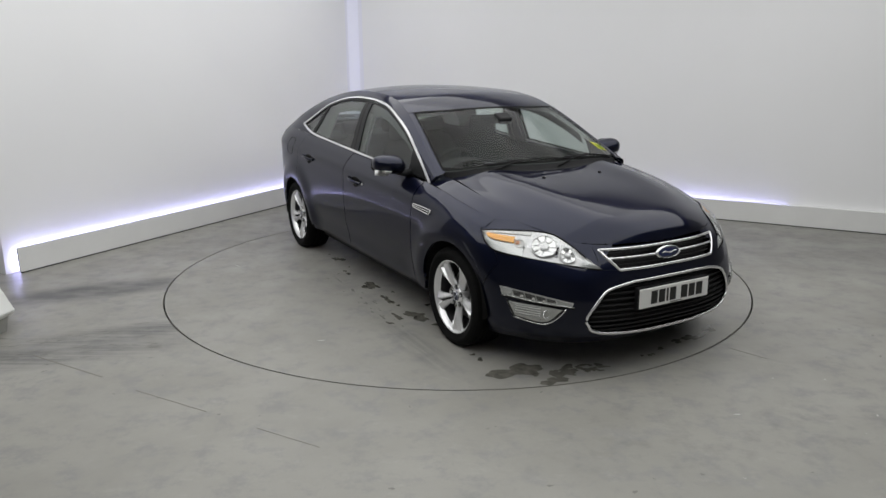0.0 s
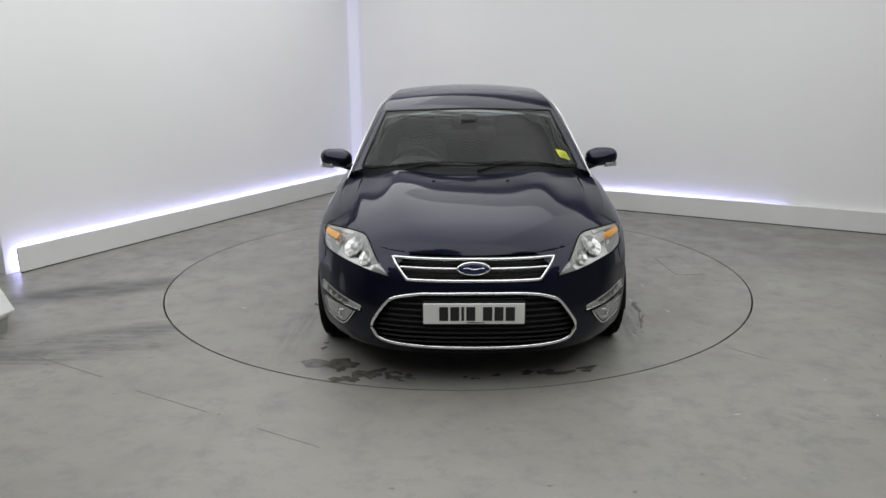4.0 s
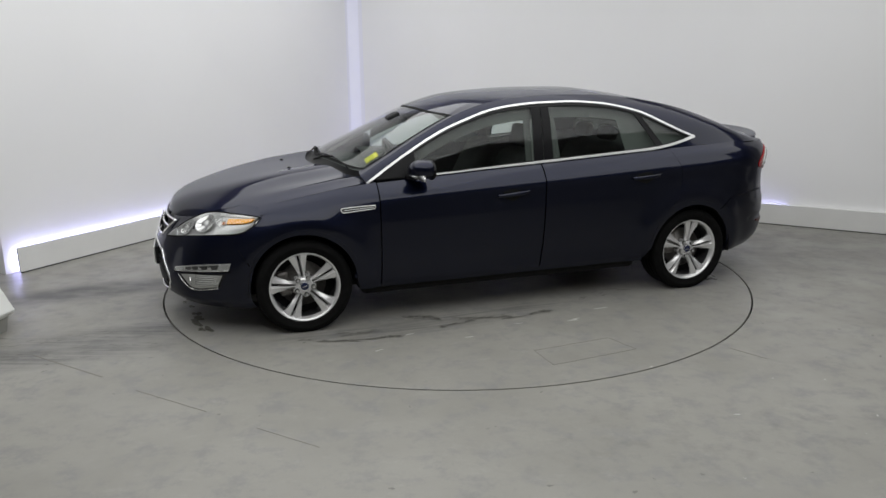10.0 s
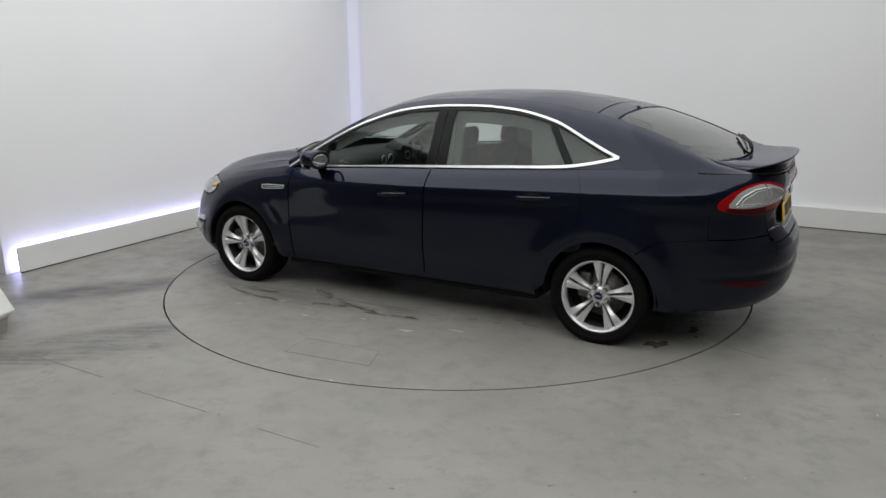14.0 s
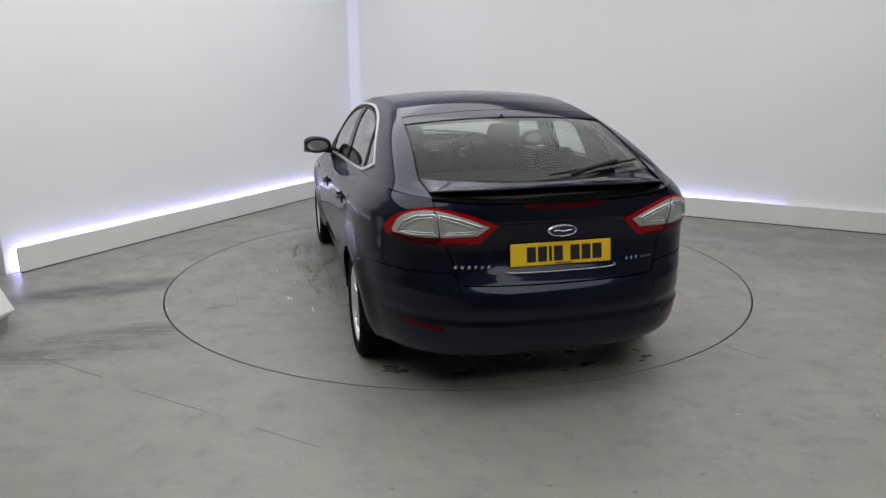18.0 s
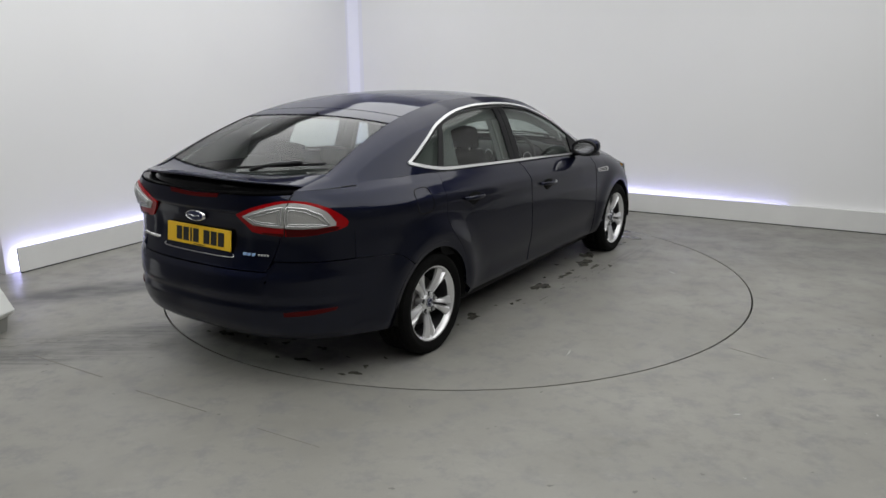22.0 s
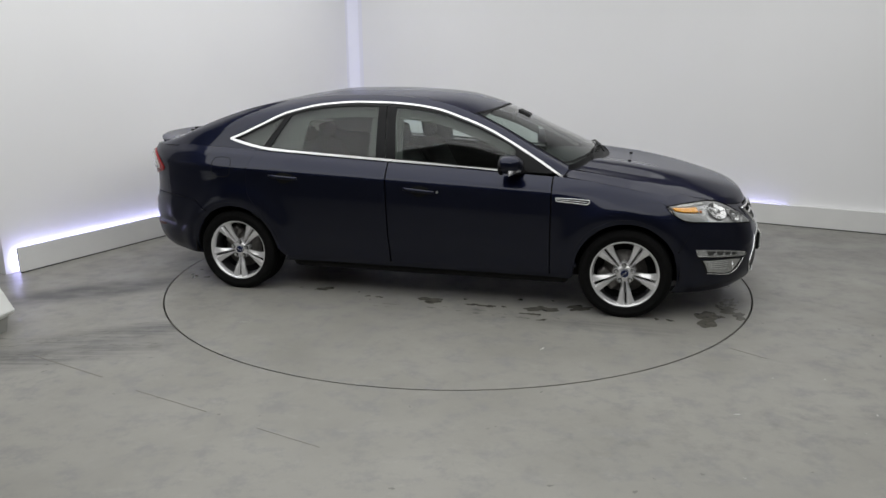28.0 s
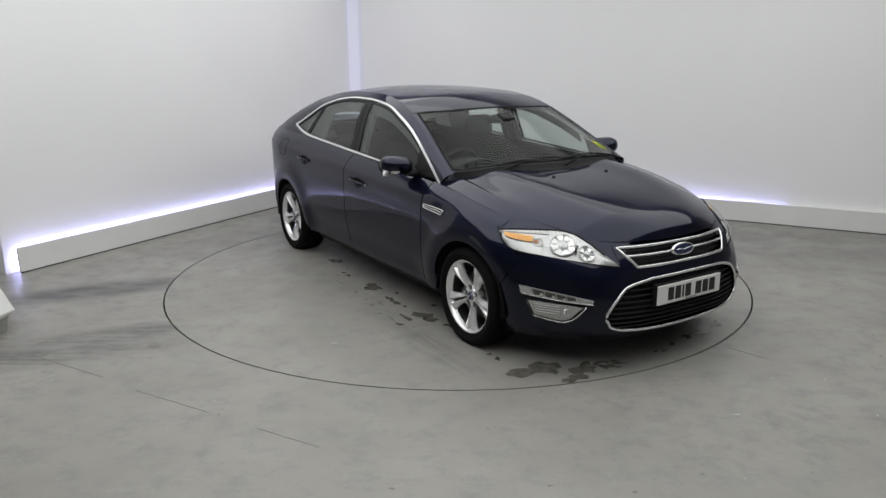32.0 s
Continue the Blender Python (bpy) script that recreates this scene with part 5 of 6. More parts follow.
for mir in (False, True):
    rows = []
    for t in np.linspace(0, 1, 18):
        z = 0.701 + 0.364 * t
        x_out = np.interp(z, [0.70, 0.82, 0.93, 1.046, 1.065], [-2.02, -2.02, -2.005, -1.94, -1.93])
        ya, yb = lid_edge(z), flank(x_out, min(z, 1.062)).y
        rows.append([tail(y, min(z, 1.062)) for y in np.linspace(ya, yb, 18)])
    sheet("tail_corner", rows, PAINT, car, gap=G, depth=0.01, mirror=mir)
    lamp = sheet("tail_lamp", grid_points(tail, [(0.402, 0.848), (0.48, 0.838), (0.579, 0.834), (0.695, 0.840), (0.800, 0.868), (0.818, 0.896)], [(0.322, 0.934), (0.422, 0.974), (0.521, 1.002), (0.600, 1.015), (0.690, 1.006), (0.765, 0.972), (0.806, 0.930), (0.818, 0.902)], 52, 14), RED, car, "red and clear tail lamp", lift=0.007, depth=0.014, mirror=mir)
    sheet("clear_section", grid_points(tail, [(0.418, 0.888), (0.58, 0.878), (0.70, 0.876), (0.782, 0.886)], [(0.366, 0.930), (0.46, 0.967), (0.600, 1.003), (0.69, 0.994), (0.755, 0.960), (0.784, 0.905)], 46, 10), LAMP_GREY, lamp, "clear ribbed section", lift=0.0105, depth=0.004, mirror=mir)
    sheet("lower_section", grid_points(tail, [(0.59, 0.836), (0.695, 0.842), (0.785, 0.864)], [(0.59, 0.876), (0.695, 0.874), (0.795, 0.880)], 30, 4), DARK_RED, lamp, lift=0.009, depth=0.003, mirror=mir)
    sheet("lower_section", grid_points(tail, [(0.47, 0.839), (0.574, 0.833)], [(0.46, 0.850), (0.574, 0.848)], 14, 3), DARK_RED, lamp, lift=0.009, depth=0.003, mirror=mir)
    tube("split_line", [tail(0.580 + 0.030 * (z - 0.84) / 0.16, z) + Vector((-0.0105, 0.004, 0)) for z in np.linspace(0.835, 1.010, 12)], 0.0032, BLACK, lamp, mirror=mir)
    for grow, wide in ((0.0, 0.0045), (0.013, 0.0030)):
        g = grow
        for loop in ([(0.434 + g, 0.897 + g * 0.8), (0.572 - g, 0.889 + g * 0.8), (0.590 - g, 0.987 - g), (0.50 + g, 0.967 - g), (0.396 + 1.6 * g, 0.931 - g * 0.7)],
                     [(0.592 + g, 0.889 + g * 0.8), (0.70, 0.887 + g * 0.8), (0.768 - g, 0.891 + g * 0.5), (0.744 - g, 0.946 - g), (0.69 - g * 0.5, 0.978 - g), (0.608 + g, 0.988 - g)]):
            tube("light_guide", [tail(y, z) + Vector((-0.013, 0.007, 0)) for y, z in smooth_line(loop + [loop[0]], 49, True)[:-1]], wide, LAMP_WHITE, lamp, closed=True, mirror=mir, seg=6)
    sheet("bumper_reflector", grid_points(tail, [(0.582, 0.416), (0.68, 0.420), (0.768, 0.436)], [(0.582, 0.438), (0.68, 0.446), (0.775, 0.452)], 20, 3), DARK_RED, car, "dark red bumper reflector", lift=0.004, depth=0.008, mirror=mir)
plate(Matrix.Translation((-2.343, 0, 0.780)) @ Matrix.Rotation(radians(7), 4, "Y") @ Matrix.Rotation(math.pi, 4, "Z"), PLATE_YELLOW, "yellow number plate with dark marks")
badge(Matrix.Translation(tail(0, 0.893)) @ Matrix.Rotation(math.pi, 4, "Z") @ Matrix.Rotation(radians(-4), 4, "Y"), hatch, 0.074, 0.030)
sheet("stop_lamp", grid_points(tail, [(-0.185, 1.008), (0, 1.000), (0.185, 1.008)], [(-0.195, 1.030), (0, 1.021), (0.195, 1.030)], 24, 3), DARK_RED, hatch, "dark red high stop lamp", lift=0.004, depth=0.008)
tube("lid_trim", [tail(y, z) + Vector((-0.006, 0, 0)) for y, z in smooth_line([(-0.275, 0.715), (-0.262, 0.700), (0, 0.696), (0.262, 0.700), (0.275, 0.715)], 40)], 0.003, SATIN, hatch, "bright strip below the plate")
for y0, n, w, mat, nm in ((0.362, 6, 0.027, CHROME, "name_mark"), (-0.352, 3, 0.024, PALE_BLUE, "name_mark"), (-0.440, 4, 0.013, SATIN, "name_mark")):
    for k in range(n):
        y = y0 + (w + 0.004) * (k if y0 > 0 else -k)
        p = tail(y, 0.730 if y0 > 0 else 0.727)
        q = tail(y + 0.01, 0.70)
        part(nm, box_bm(0.004, w * 0.85, 0.015 if mat is CHROME else 0.016 if n == 3 else 0.010, Matrix.Translation((p.x - 0.003, p.y, p.z)) @ Matrix.Rotation(math.atan2(q.x - p.x, 0.01) * -1, 4, "Z"), 0.0015, 1), mat, hatch)
def lathe(prof, seg=64, close=False):
    """Turn (radius, y) pairs about the y axis."""
    vs, fs = [], []
    for r, h in prof:
        vs += [(r * math.cos(2 * math.pi * i / seg), h, r * math.sin(2 * math.pi * i / seg)) for i in range(seg)]
    m = len(prof)
    for k in range(m if close else m - 1):
        for i in range(seg):
            a, b = k * seg, ((k + 1) % m) * seg
            fs.append((a + i, a + (i + 1) % seg, b + (i + 1) % seg, b + i))
    return vs, fs


# ---- flanks: vents, handles, mirrors, sills ----
for mir in (False, True):
    sg = -1 if mir else 1
    vent = sheet("side_vent", grid_points(flank, [(0.968, 0.777), (1.06, 0.770), (1.165, 0.762)], [(0.960, 0.798), (1.06, 0.796), (1.178, 0.790)], 20, 4), BLACK, car, "chrome side vent with dark slots", lift=0.004, depth=0.006, mirror=mir)
    loop = [(0.968, 0.777), (1.06, 0.770), (1.165, 0.762), (1.180, 0.776), (1.178, 0.790), (1.06, 0.796), (0.960, 0.798), (0.960, 0.788)]
    tube("vent_frame", [flank(x, z) + Vector((0, 0.007, 0)) for x, z in smooth_line(loop + [loop[0]], 61, True)[:-1]], 0.0032, TRIM, vent, closed=True, mirror=mir, seg=6)
    tube("vent_bar", [flank(x, 0.7885 - 0.058 * (x - 0.965)) + Vector((0, 0.008, 0)) for x in np.linspace(0.970, 1.165, 10)], 0.0022, TRIM, vent, mirror=mir, seg=6)
    for door, x0, x1, z0, z1 in ((front_door[mir], 0.128, -0.098, 0.805, 0.823), (rear_door[mir], -0.893, -1.118, 0.866, 0.879)):
        xc, zc = (x0 + x1) / 2, (z0 + z1) / 2
        # black patch laid on the door for the shade in the handle's hollow
        dish = sheet("handle_recess_shade", grid_points(flank, [(x0 - 0.045, zc - 0.026), (xc, zc - 0.048), (x1 + 0.06, zc - 0.024)], [(x0 - 0.045, zc + 0.018), (xc, zc + 0.030), (x1 + 0.06, zc + 0.020)], 20, 6), MATT_BLACK, door, lift=0.0035, depth=0.003, mirror=mir)
        V, F, n, seg = [], [], 19, 10
        for i in range(n):
            t = i / (n - 1)
            x = x0 + (x1 - x0) * t
            p = flank(x, z0 + (z1 - z0) * t)
            off = 0.010 + 0.026 * math.sin(math.pi * t) ** 0.55
            rz, ry = 0.0135 * (0.75 + 0.25 * math.sin(math.pi * t)), 0.009
            for k in range(seg):
                a = 2 * math.pi * k / seg
                V.append((p.x, sg * (p.y + off - 0.004 + ry * math.cos(a)), p.z + rz * math.sin(a)))
        for i in range(n - 1):
            for k in range(seg):
                f = (i * seg + k, i * seg + (k + 1) % seg, (i + 1) * seg + (k + 1) % seg, (i + 1) * seg + k)
                F.append(f if mir else f[::-1])
        F += [tuple(range(seg)), tuple(range((n - 1) * seg, n * seg))]
        mesh_ob("handle", V, F, PAINT, door)
    if mir:
        bm = bmesh.new()
        p = flank(0.148, 0.806)
        bmesh.ops.create_cone(bm, cap_ends=True, segments=16, radius1=0.009, radius2=0.008, depth=0.008, matrix=Matrix.Translation((p.x, -p.y - 0.006, p.z)) @ Matrix.Rotation(radians(90), 4, "X"))
        part("lock", bm, SATIN, front_door[1], "bright lock barrel")
        pts = [flank(-1.51 + 0.076 * math.copysign(abs(math.cos(a)) ** 0.55, math.cos(a)), 0.928 + 0.070 * math.copysign(abs(math.sin(a)) ** 0.55, math.sin(a))) + Vector((0, 0.0005, 0)) for a in np.linspace(0, 2 * math.pi, 41)[:-1]]
        tube("fuel_flap_gap", pts, 0.0022, UNDER, quarter[1], closed=True, mirror=True, seg=6)

    # mirror: housing, glass, indicator, foot
    def shell_point(b, a, grow=1.0):
        cx, cy, cz = -math.cos(b), math.cos(a), math.sin(a)
        sup = (abs(cy) ** 2.6 + abs(cz) ** 2.6) ** (-1 / 2.6) * math.sin(b) ** 0.8
        x = 0.650 + (0.092 * cx if cx > 0 else 0.050 * max(cx * 2.0, -1)) * grow
        y = 0.940 + 0.112 * cy * sup * grow + 0.030 * (0.650 - x)
        z = 1.006 + (0.070 if cz > 0 else 0.056) * cz * sup * grow + 0.010 * cy
        return (x, y * sg, z)

    nu, nv = 28, 18
    V = [shell_point(math.pi * j / (nv - 1), 2 * math.pi * i / nu) for j in range(nv) for i in range(nu)]
    F = []
    for j in range(nv - 1):
        for i in range(nu):
            f = (j * nu + i, j * nu + (i + 1) % nu, (j + 1) * nu + (i + 1) % nu, (j + 1) * nu + i)
            F.append(f if not mir else f[::-1])
    mirror_ob = mesh_ob("door_mirror", V, F, PAINT, car, "body-coloured door mirror with indicator")
    oval("mirror_glass", 0.084, 0.044, 0.002, CHROME, mirror_ob, Matrix.Translation((0.598, 0.943 * sg, 1.008)) @ Matrix.Rotation(math.pi, 4, "Z"), "silvered mirror glass")
    tube("glass_rim", [(0.601, (0.943 + 0.096 * math.cos(a)) * sg, 1.008 + 0.053 * math.sin(a)) for a in np.linspace(0, 2 * math.pi, 37)[:-1]], 0.012, BLACK, mirror_ob, closed=True)
    def on_front(y, z):
        rho = min(0.995, ((abs(y - 0.940) / 0.112) ** 2.6 + (abs(z - 1.006 - 0.010 * (y - 0.940) / 0.112) / 0.056) ** 2.6) ** (1 / 2.6))
        return (0.654 + 0.092 * math.cos(math.asin(rho ** 1.25)), (y + 0.002) * sg, z)

    ys = np.linspace(0.957, 1.049, 20)
    V = [on_front(y, z + 0.10 * (y - 0.955)) for z in (0.966, 0.972, 0.979, 0.940) for y in ys]
    F = []
    for j in range(3):
        for i in range(19):
            f = (j * 20 + i, j * 20 + i + 1, j * 20 + 21 + i, j * 20 + 20 + i)
            F.append(f if mir else f[::-1])
    mesh_ob("indicator", V, F, TRIM, mirror_ob, "clear indicator strip")
    tube("indicator_trim", [on_front(y, 0.964 + 0.10 * (y - 0.955)) for y in ys], 0.0025, CHROME, mirror_ob, seg=6)
    tube("foot", [(0.70, 0.80 * sg, 0.955), (0.69, 0.845 * sg, 0.953), (0.665, 0.895 * sg, 0.968)], 0.024, BLACK, mirror_ob, flat=1.5)

# rolled lips round the wheel arches
for ax, a0, a1 in ((FRONT_AXLE, 4, 172), (REAR_AXLE, 12, 176)):
    lip = [[flank(ax + r * math.cos(radians(a)), HUB_Z + r * math.sin(radians(a))) for a in np.linspace(a0, a1, 57)] for r in (ARCH - 0.001, ARCH + 0.008, ARCH + 0.018, ARCH + 0.028)]
    both("arch_lip", lip, PAINT, car, lift=0.0012, depth=0.022)
# tail pipe below the rear bumper
pipe = mesh_ob("tail_pipe", *lathe([(0.030, -0.09), (0.032, 0.0), (0.034, 0.085), (0.030, 0.09), (0.027, 0.085), (0.026, -0.05), (0.0, -0.05)], 24), UNDER, car, "dark steel tail pipe")
pipe.matrix_basis = Matrix.Translation((-2.165, 0.50, 0.292)) @ Matrix.Rotation(radians(90), 4, "Z") @ Matrix.Rotation(radians(-6), 4, "X")
# sills and inner shell
both("sill", grid_points(flank, [(1.06, 0.237), (-1.02, 0.243)], [(1.06, 0.262), (0.4, 0.268), (-1.02, 0.290)], 40, 4), PAINT, car, lift=-0.006, depth=0.04)
shell = []
for v in np.linspace(0, 0.985, 20):
    row = []
    for s in np.linspace(-3, 3, 241):
        p = hull(3 - abs(s), v)
        row.append(Vector((p.x * 0.985, math.copysign(p.y - 0.035 if p.y > 0.1 else p.y, s), p.z)))
    shell.append(row)


def off_arches(p, q):
    return all(math.hypot((p[0] + q[0]) / 2 - ax, (p[2] + q[2]) / 2 - HUB_Z) > ARCH + 0.03 or abs(p[1]) < 0.5 for ax in (FRONT_AXLE, REAR_AXLE)) and not (p[0] > 2.0 and abs(p[1]) < 0.6)


sheet("inner_shell", shell, UNDER, car, "black inner shell behind the panels", depth=0.0, keep=off_arches)
bm = box_bm(4.0, 1.24, 0.14, Matrix.Translation((0.02, 0, 0.255)), 0.04)
part("floor_pan", bm, UNDER, car)
bm = box_bm(2.06, 1.66, 0.13, Matrix.Translation((0.02, 0, 0.245)), 0.04)
part("floor_pan", bm, UNDER, car)
for ax in (FRONT_AXLE, REAR_AXLE):
    for sg in (1, -1):
        vs, fs = [], []
        for k, a in enumerate(np.linspace(-8, 188, 30)):
            c, s = math.cos(radians(a)), math.sin(radians(a))
            vs += [(ax + (ARCH + 0.012) * c, y * sg, HUB_Z + (ARCH + 0.012) * s) for y in (0.60, 0.905)] + [(ax, 0.60 * sg, HUB_Z)]
        for k in range(29):
            a, b = 3 * k, 3 * k + 3
            fs += [(a, a + 1, b + 1, b), (a, b, a + 2)]
        mesh_ob("arch_liner", vs, fs, UNDER, car)


# ---- wheels ----
TYRE_R = 0.304


def wheel_parts():
    """One wheel: outer face towards +y, centred on its hub; five pairs of spokes."""
    w = new("wheel")
    tagged(w, "five twin-spoke silver alloy wheel")
    R = TYRE_R
    tyre = [(0.222, -0.098), (0.240, -0.104), (0.268, -0.112), (R - 0.018, -0.108), (R - 0.006, -0.098)]
    for y in (-0.078, -0.036, 0.006, 0.048):
        tyre += [(R, y - 0.016), (R, y + 0.014), (R - 0.007, y + 0.016), (R - 0.007, y + 0.024)]
    tyre = tyre[:-2] + [(R, 0.080), (R - 0.005, 0.094), (R - 0.018, 0.104), (0.272, 0.110), (0.262, 0.111), (0.258, 0.108), (0.240, 0.104), (0.226, 0.097), (0.222, 0.090)]
    t = mesh_ob("tyre", *lathe(tyre, 72), RUBBER, w, "black rubber tyre")
    blocks, fs = [], []
    for k in range(72):
        for sgn in (1, -1):
            a0, a1 = 2 * math.pi * (k + 0.12) / 72, 2 * math.pi * (k + 0.80) / 72
            y0, y1 = (0.074, 0.097) if sgn > 0 else (-0.100, -0.078)
            b = len(blocks)
            for aa, yy, rr in ((a0, y0, R + 0.002), (a1, y0, R + 0.002), (a1, y1, R - 0.006), (a0, y1, R - 0.006), (a0, y0, R - 0.01), (a1, y0, R - 0.01), (a1, y1, R - 0.018), (a0, y1, R - 0.018)):
                blocks.append((rr * math.cos(aa), yy, rr * math.sin(aa)))
            fs += [(b, b + 1, b + 2, b + 3), (b, b + 4, b + 5, b + 1), (b + 1, b + 5, b + 6, b + 2), (b + 2, b + 6, b + 7, b + 3), (b + 3, b + 7, b + 4, b)]
    tagged(mesh_ob("tread", blocks, fs, RUBBER, t, smooth=False), kind="stuff")
    mesh_ob("rim_well", *lathe([(0.210, -0.09), (0.205, -0.02), (0.203, 0.04), (0.206, 0.066)], 72), BARREL, w)
    rim = mesh_ob("rim", *lathe([(0.203, 0.060), (0.207, 0.072), (0.212, 0.084), (0.218, 0.093), (0.224, 0.097), (0.2265, 0.095), (0.2265, 0.085)], 72), ALLOY, w)
    # spokes: pairs that run from the hub to the rim, with a slot between
    for k in range(5):
        mid = radians(90 + 72 * k)
        for sgn in (1, -1):
            V, F = [], []
            sec = []
            for t_ in np.linspace(0, 1, 11):
                r = 0.040 + 0.173 * t_
                off = sgn * (0.0105 + 0.0195 * t_ ** 1.3)
                half_out, half_in = 0.0105 + 0.030 * max(0, t_ - 0.15) ** 1.3 + 0.022 * max(0, t_ - 0.72) ** 1.5, 0.0080 + 0.0165 * t_ ** 1.4
                y = 0.052 + 0.036 * math.sin(min(1, t_ * 1.05) * math.pi * 0.5) - 0.004 * t_
                o1, o2 = off + sgn * half_out, off - sgn * half_in
                ridge = off - sgn * half_in * 0.35
                sec.append([(r, o1, y - 0.024), (r, o1 - sgn * 0.003, y - 0.015 + 0.006 * t_), (r, ridge + sgn * 0.002, y), (r, ridge - sgn * 0.002, y), (r, o2, y - 0.018), (r, off, y - 0.044)])
            ca, sa = math.cos(mid), math.sin(mid)
            for s_ in sec:
                for r, o, y in s_:
                    V.append((r * ca - o * sa, y, r * sa + o * ca))
            m = len(sec[0])
            for i in range(len(sec) - 1):
                for j in range(m):
                    f = (i * m + j, i * m + (j + 1) % m, (i + 1) * m + (j + 1) % m, (i + 1) * m + j)
                    F.append(f if sgn < 0 else f[::-1])
            mesh_ob("spoke", V, F, ALLOY, rim, smooth=False)
        # web between the pairs beside the hub, with a nut in it
        a = mid + radians(36)
        bm = bmesh.new()
        bmesh.ops.create_cone(bm, cap_ends=True, segments=24, radius1=0.026, radius2=0.020, depth=0.046, matrix=Matrix.Translation((0.054 * math.cos(a), 0.040, 0.054 * math.sin(a))) @ Matrix.Rotation(radians(-90), 4, "X"))
        part("lug_boss", bm, ALLOY, rim, smooth=False)
        bm = bmesh.new()
        bmesh.ops.create_cone(bm, cap_ends=True, segments=16, radius1=0.0145, radius2=0.0140, depth=0.004, matrix=Matrix.Translation((0.056 * math.cos(a), 0.0655, 0.056 * math.sin(a))) @ Matrix.Rotation(radians(-90), 4, "X"))
        part("nut_well", bm, UNDER, rim)
        bm = bmesh.new()
        bmesh.ops.create_cone(bm, cap_ends=True, segments=6, radius1=0.0105, radius2=0.0095, depth=0.016, matrix=Matrix.Translation((0.056 * math.cos(a), 0.070, 0.056 * math.sin(a))) @ Matrix.Rotation(radians(-90), 4, "X"))
        part("wheel_nut", bm, SATIN, w)
    mesh_ob("hub", *lathe([(0.058, 0.0), (0.058, 0.05), (0.050, 0.062), (0.034, 0.066), (0.0, 0.066)], 40), ALLOY, rim)
    cap = mesh_ob("centre_cap", *lathe([(0.030, 0.060), (0.030, 0.070), (0.026, 0.073), (0.0, 0.074)], 32), BADGE_BLUE, w, "blue centre cap")
    tube("cap_ring", [(0.0275 * math.cos(a), 0.0725, 0.0275 * math.sin(a)) for a in np.linspace(0, 2 * math.pi, 33)[:-1]], 0.0018, SATIN, cap, closed=True, seg=6)
    tube("cap_mark", [(x, 0.0765, 0.004 * math.sin(x * 400)) for x in np.linspace(-0.016, 0.016, 17)], 0.0015, SATIN, cap, seg=6)
    mesh_ob("brake_disc", *lathe([(0.0, -0.012), (0.070, -0.012), (0.075, 0.012), (0.085, 0.012), (0.088, -0.004), (0.146, -0.004), (0.148, -0.012), (0.146, -0.026), (0.0, -0.026)], 48), BRAKE, w, "bare steel brake disc")
    mesh_ob("drum_shield", *lathe([(0.0, -0.032), (0.20, -0.032)], 32), UNDER, w)
    bm = box_bm(0.075, 0.060, 0.165, Matrix.Translation((0.118, -0.010, 0.03)), 0.018)
    part("brake_caliper", bm, BRAKE, w, "dull grey brake caliper")
    return w


first = wheel_parts()
first.parent = car
WHEEL_Y, AXLE_Z = 0.808, TYRE_R - 0.006
first.matrix_basis = Matrix.Translation((FRONT_AXLE, WHEEL_Y, AXLE_Z)) @ Matrix.Rotation(radians(10), 4, "Y")
for x, y, turn, roll in ((REAR_AXLE, WHEEL_Y, 0, -6), (FRONT_AXLE, -WHEEL_Y, 180, 41), (REAR_AXLE, -WHEEL_Y, 180, -38)):
    copy_thing(first, Matrix.Translation((x, y, AXLE_Z)) @ Matrix.Rotation(radians(turn), 4, "Z") @ Matrix.Rotation(radians(roll), 4, "Y"))
# ---- inside the cabin ----
def slab(x0, z0, x1, z1, thick, w0, w1, yc, n=9, sup=3.4, seg=28):
    """Outlines of a padded slab that runs from (x0, z0) to (x1, z1), w0 wide at its foot and w1 at its top."""
    d = Vector((x1 - x0, 0, z1 - z0))
    nrm = Vector((-d.z, 0, d.x)).normalized()
    out = []
    for j in range(n):
        t = j / (n - 1)
        edge = (1 - abs(2 * t - 1) ** 6) ** 0.5 * 0.9 + 0.1
        w = (w0 + (w1 - w0) * t) * (0.72 + 0.28 * edge)
        th = thick * edge
        ring = []
        for i in range(seg):
            a = 2 * math.pi * i / seg
            c, s = math.cos(a), math.sin(a)
            r = (abs(c) ** sup + abs(s) ** sup) ** (-1 / sup)
            p = Vector((x0, yc, z0)) + d * t + Vector((0, w * c * r, 0)) + nrm * (th * s * r)
            ring.append(tuple(p))
        out.append(ring)
    return out


def car_seat(x, y):
    seat = pad("seat", slab(x - 0.10, 0.50, x + 0.42, 0.56, 0.075, 0.24, 0.25, y), SEAT, car, "charcoal cloth seat")
    pad("backrest", slab(x - 0.10, 0.52, x - 0.36, 1.06, 0.065, 0.25, 0.20, y), SEAT, seat)
    pad("headrest", slab(x - 0.355, 1.065, x - 0.385, 1.225, 0.050, 0.135, 0.120, y, 13, 2.3), SEAT, seat)
    for dy in (-0.06, 0.06):
        tube("headrest_post", [(x - 0.36, y + dy, 1.04), (x - 0.38, y + dy, 1.14)], 0.006, SATIN, seat)


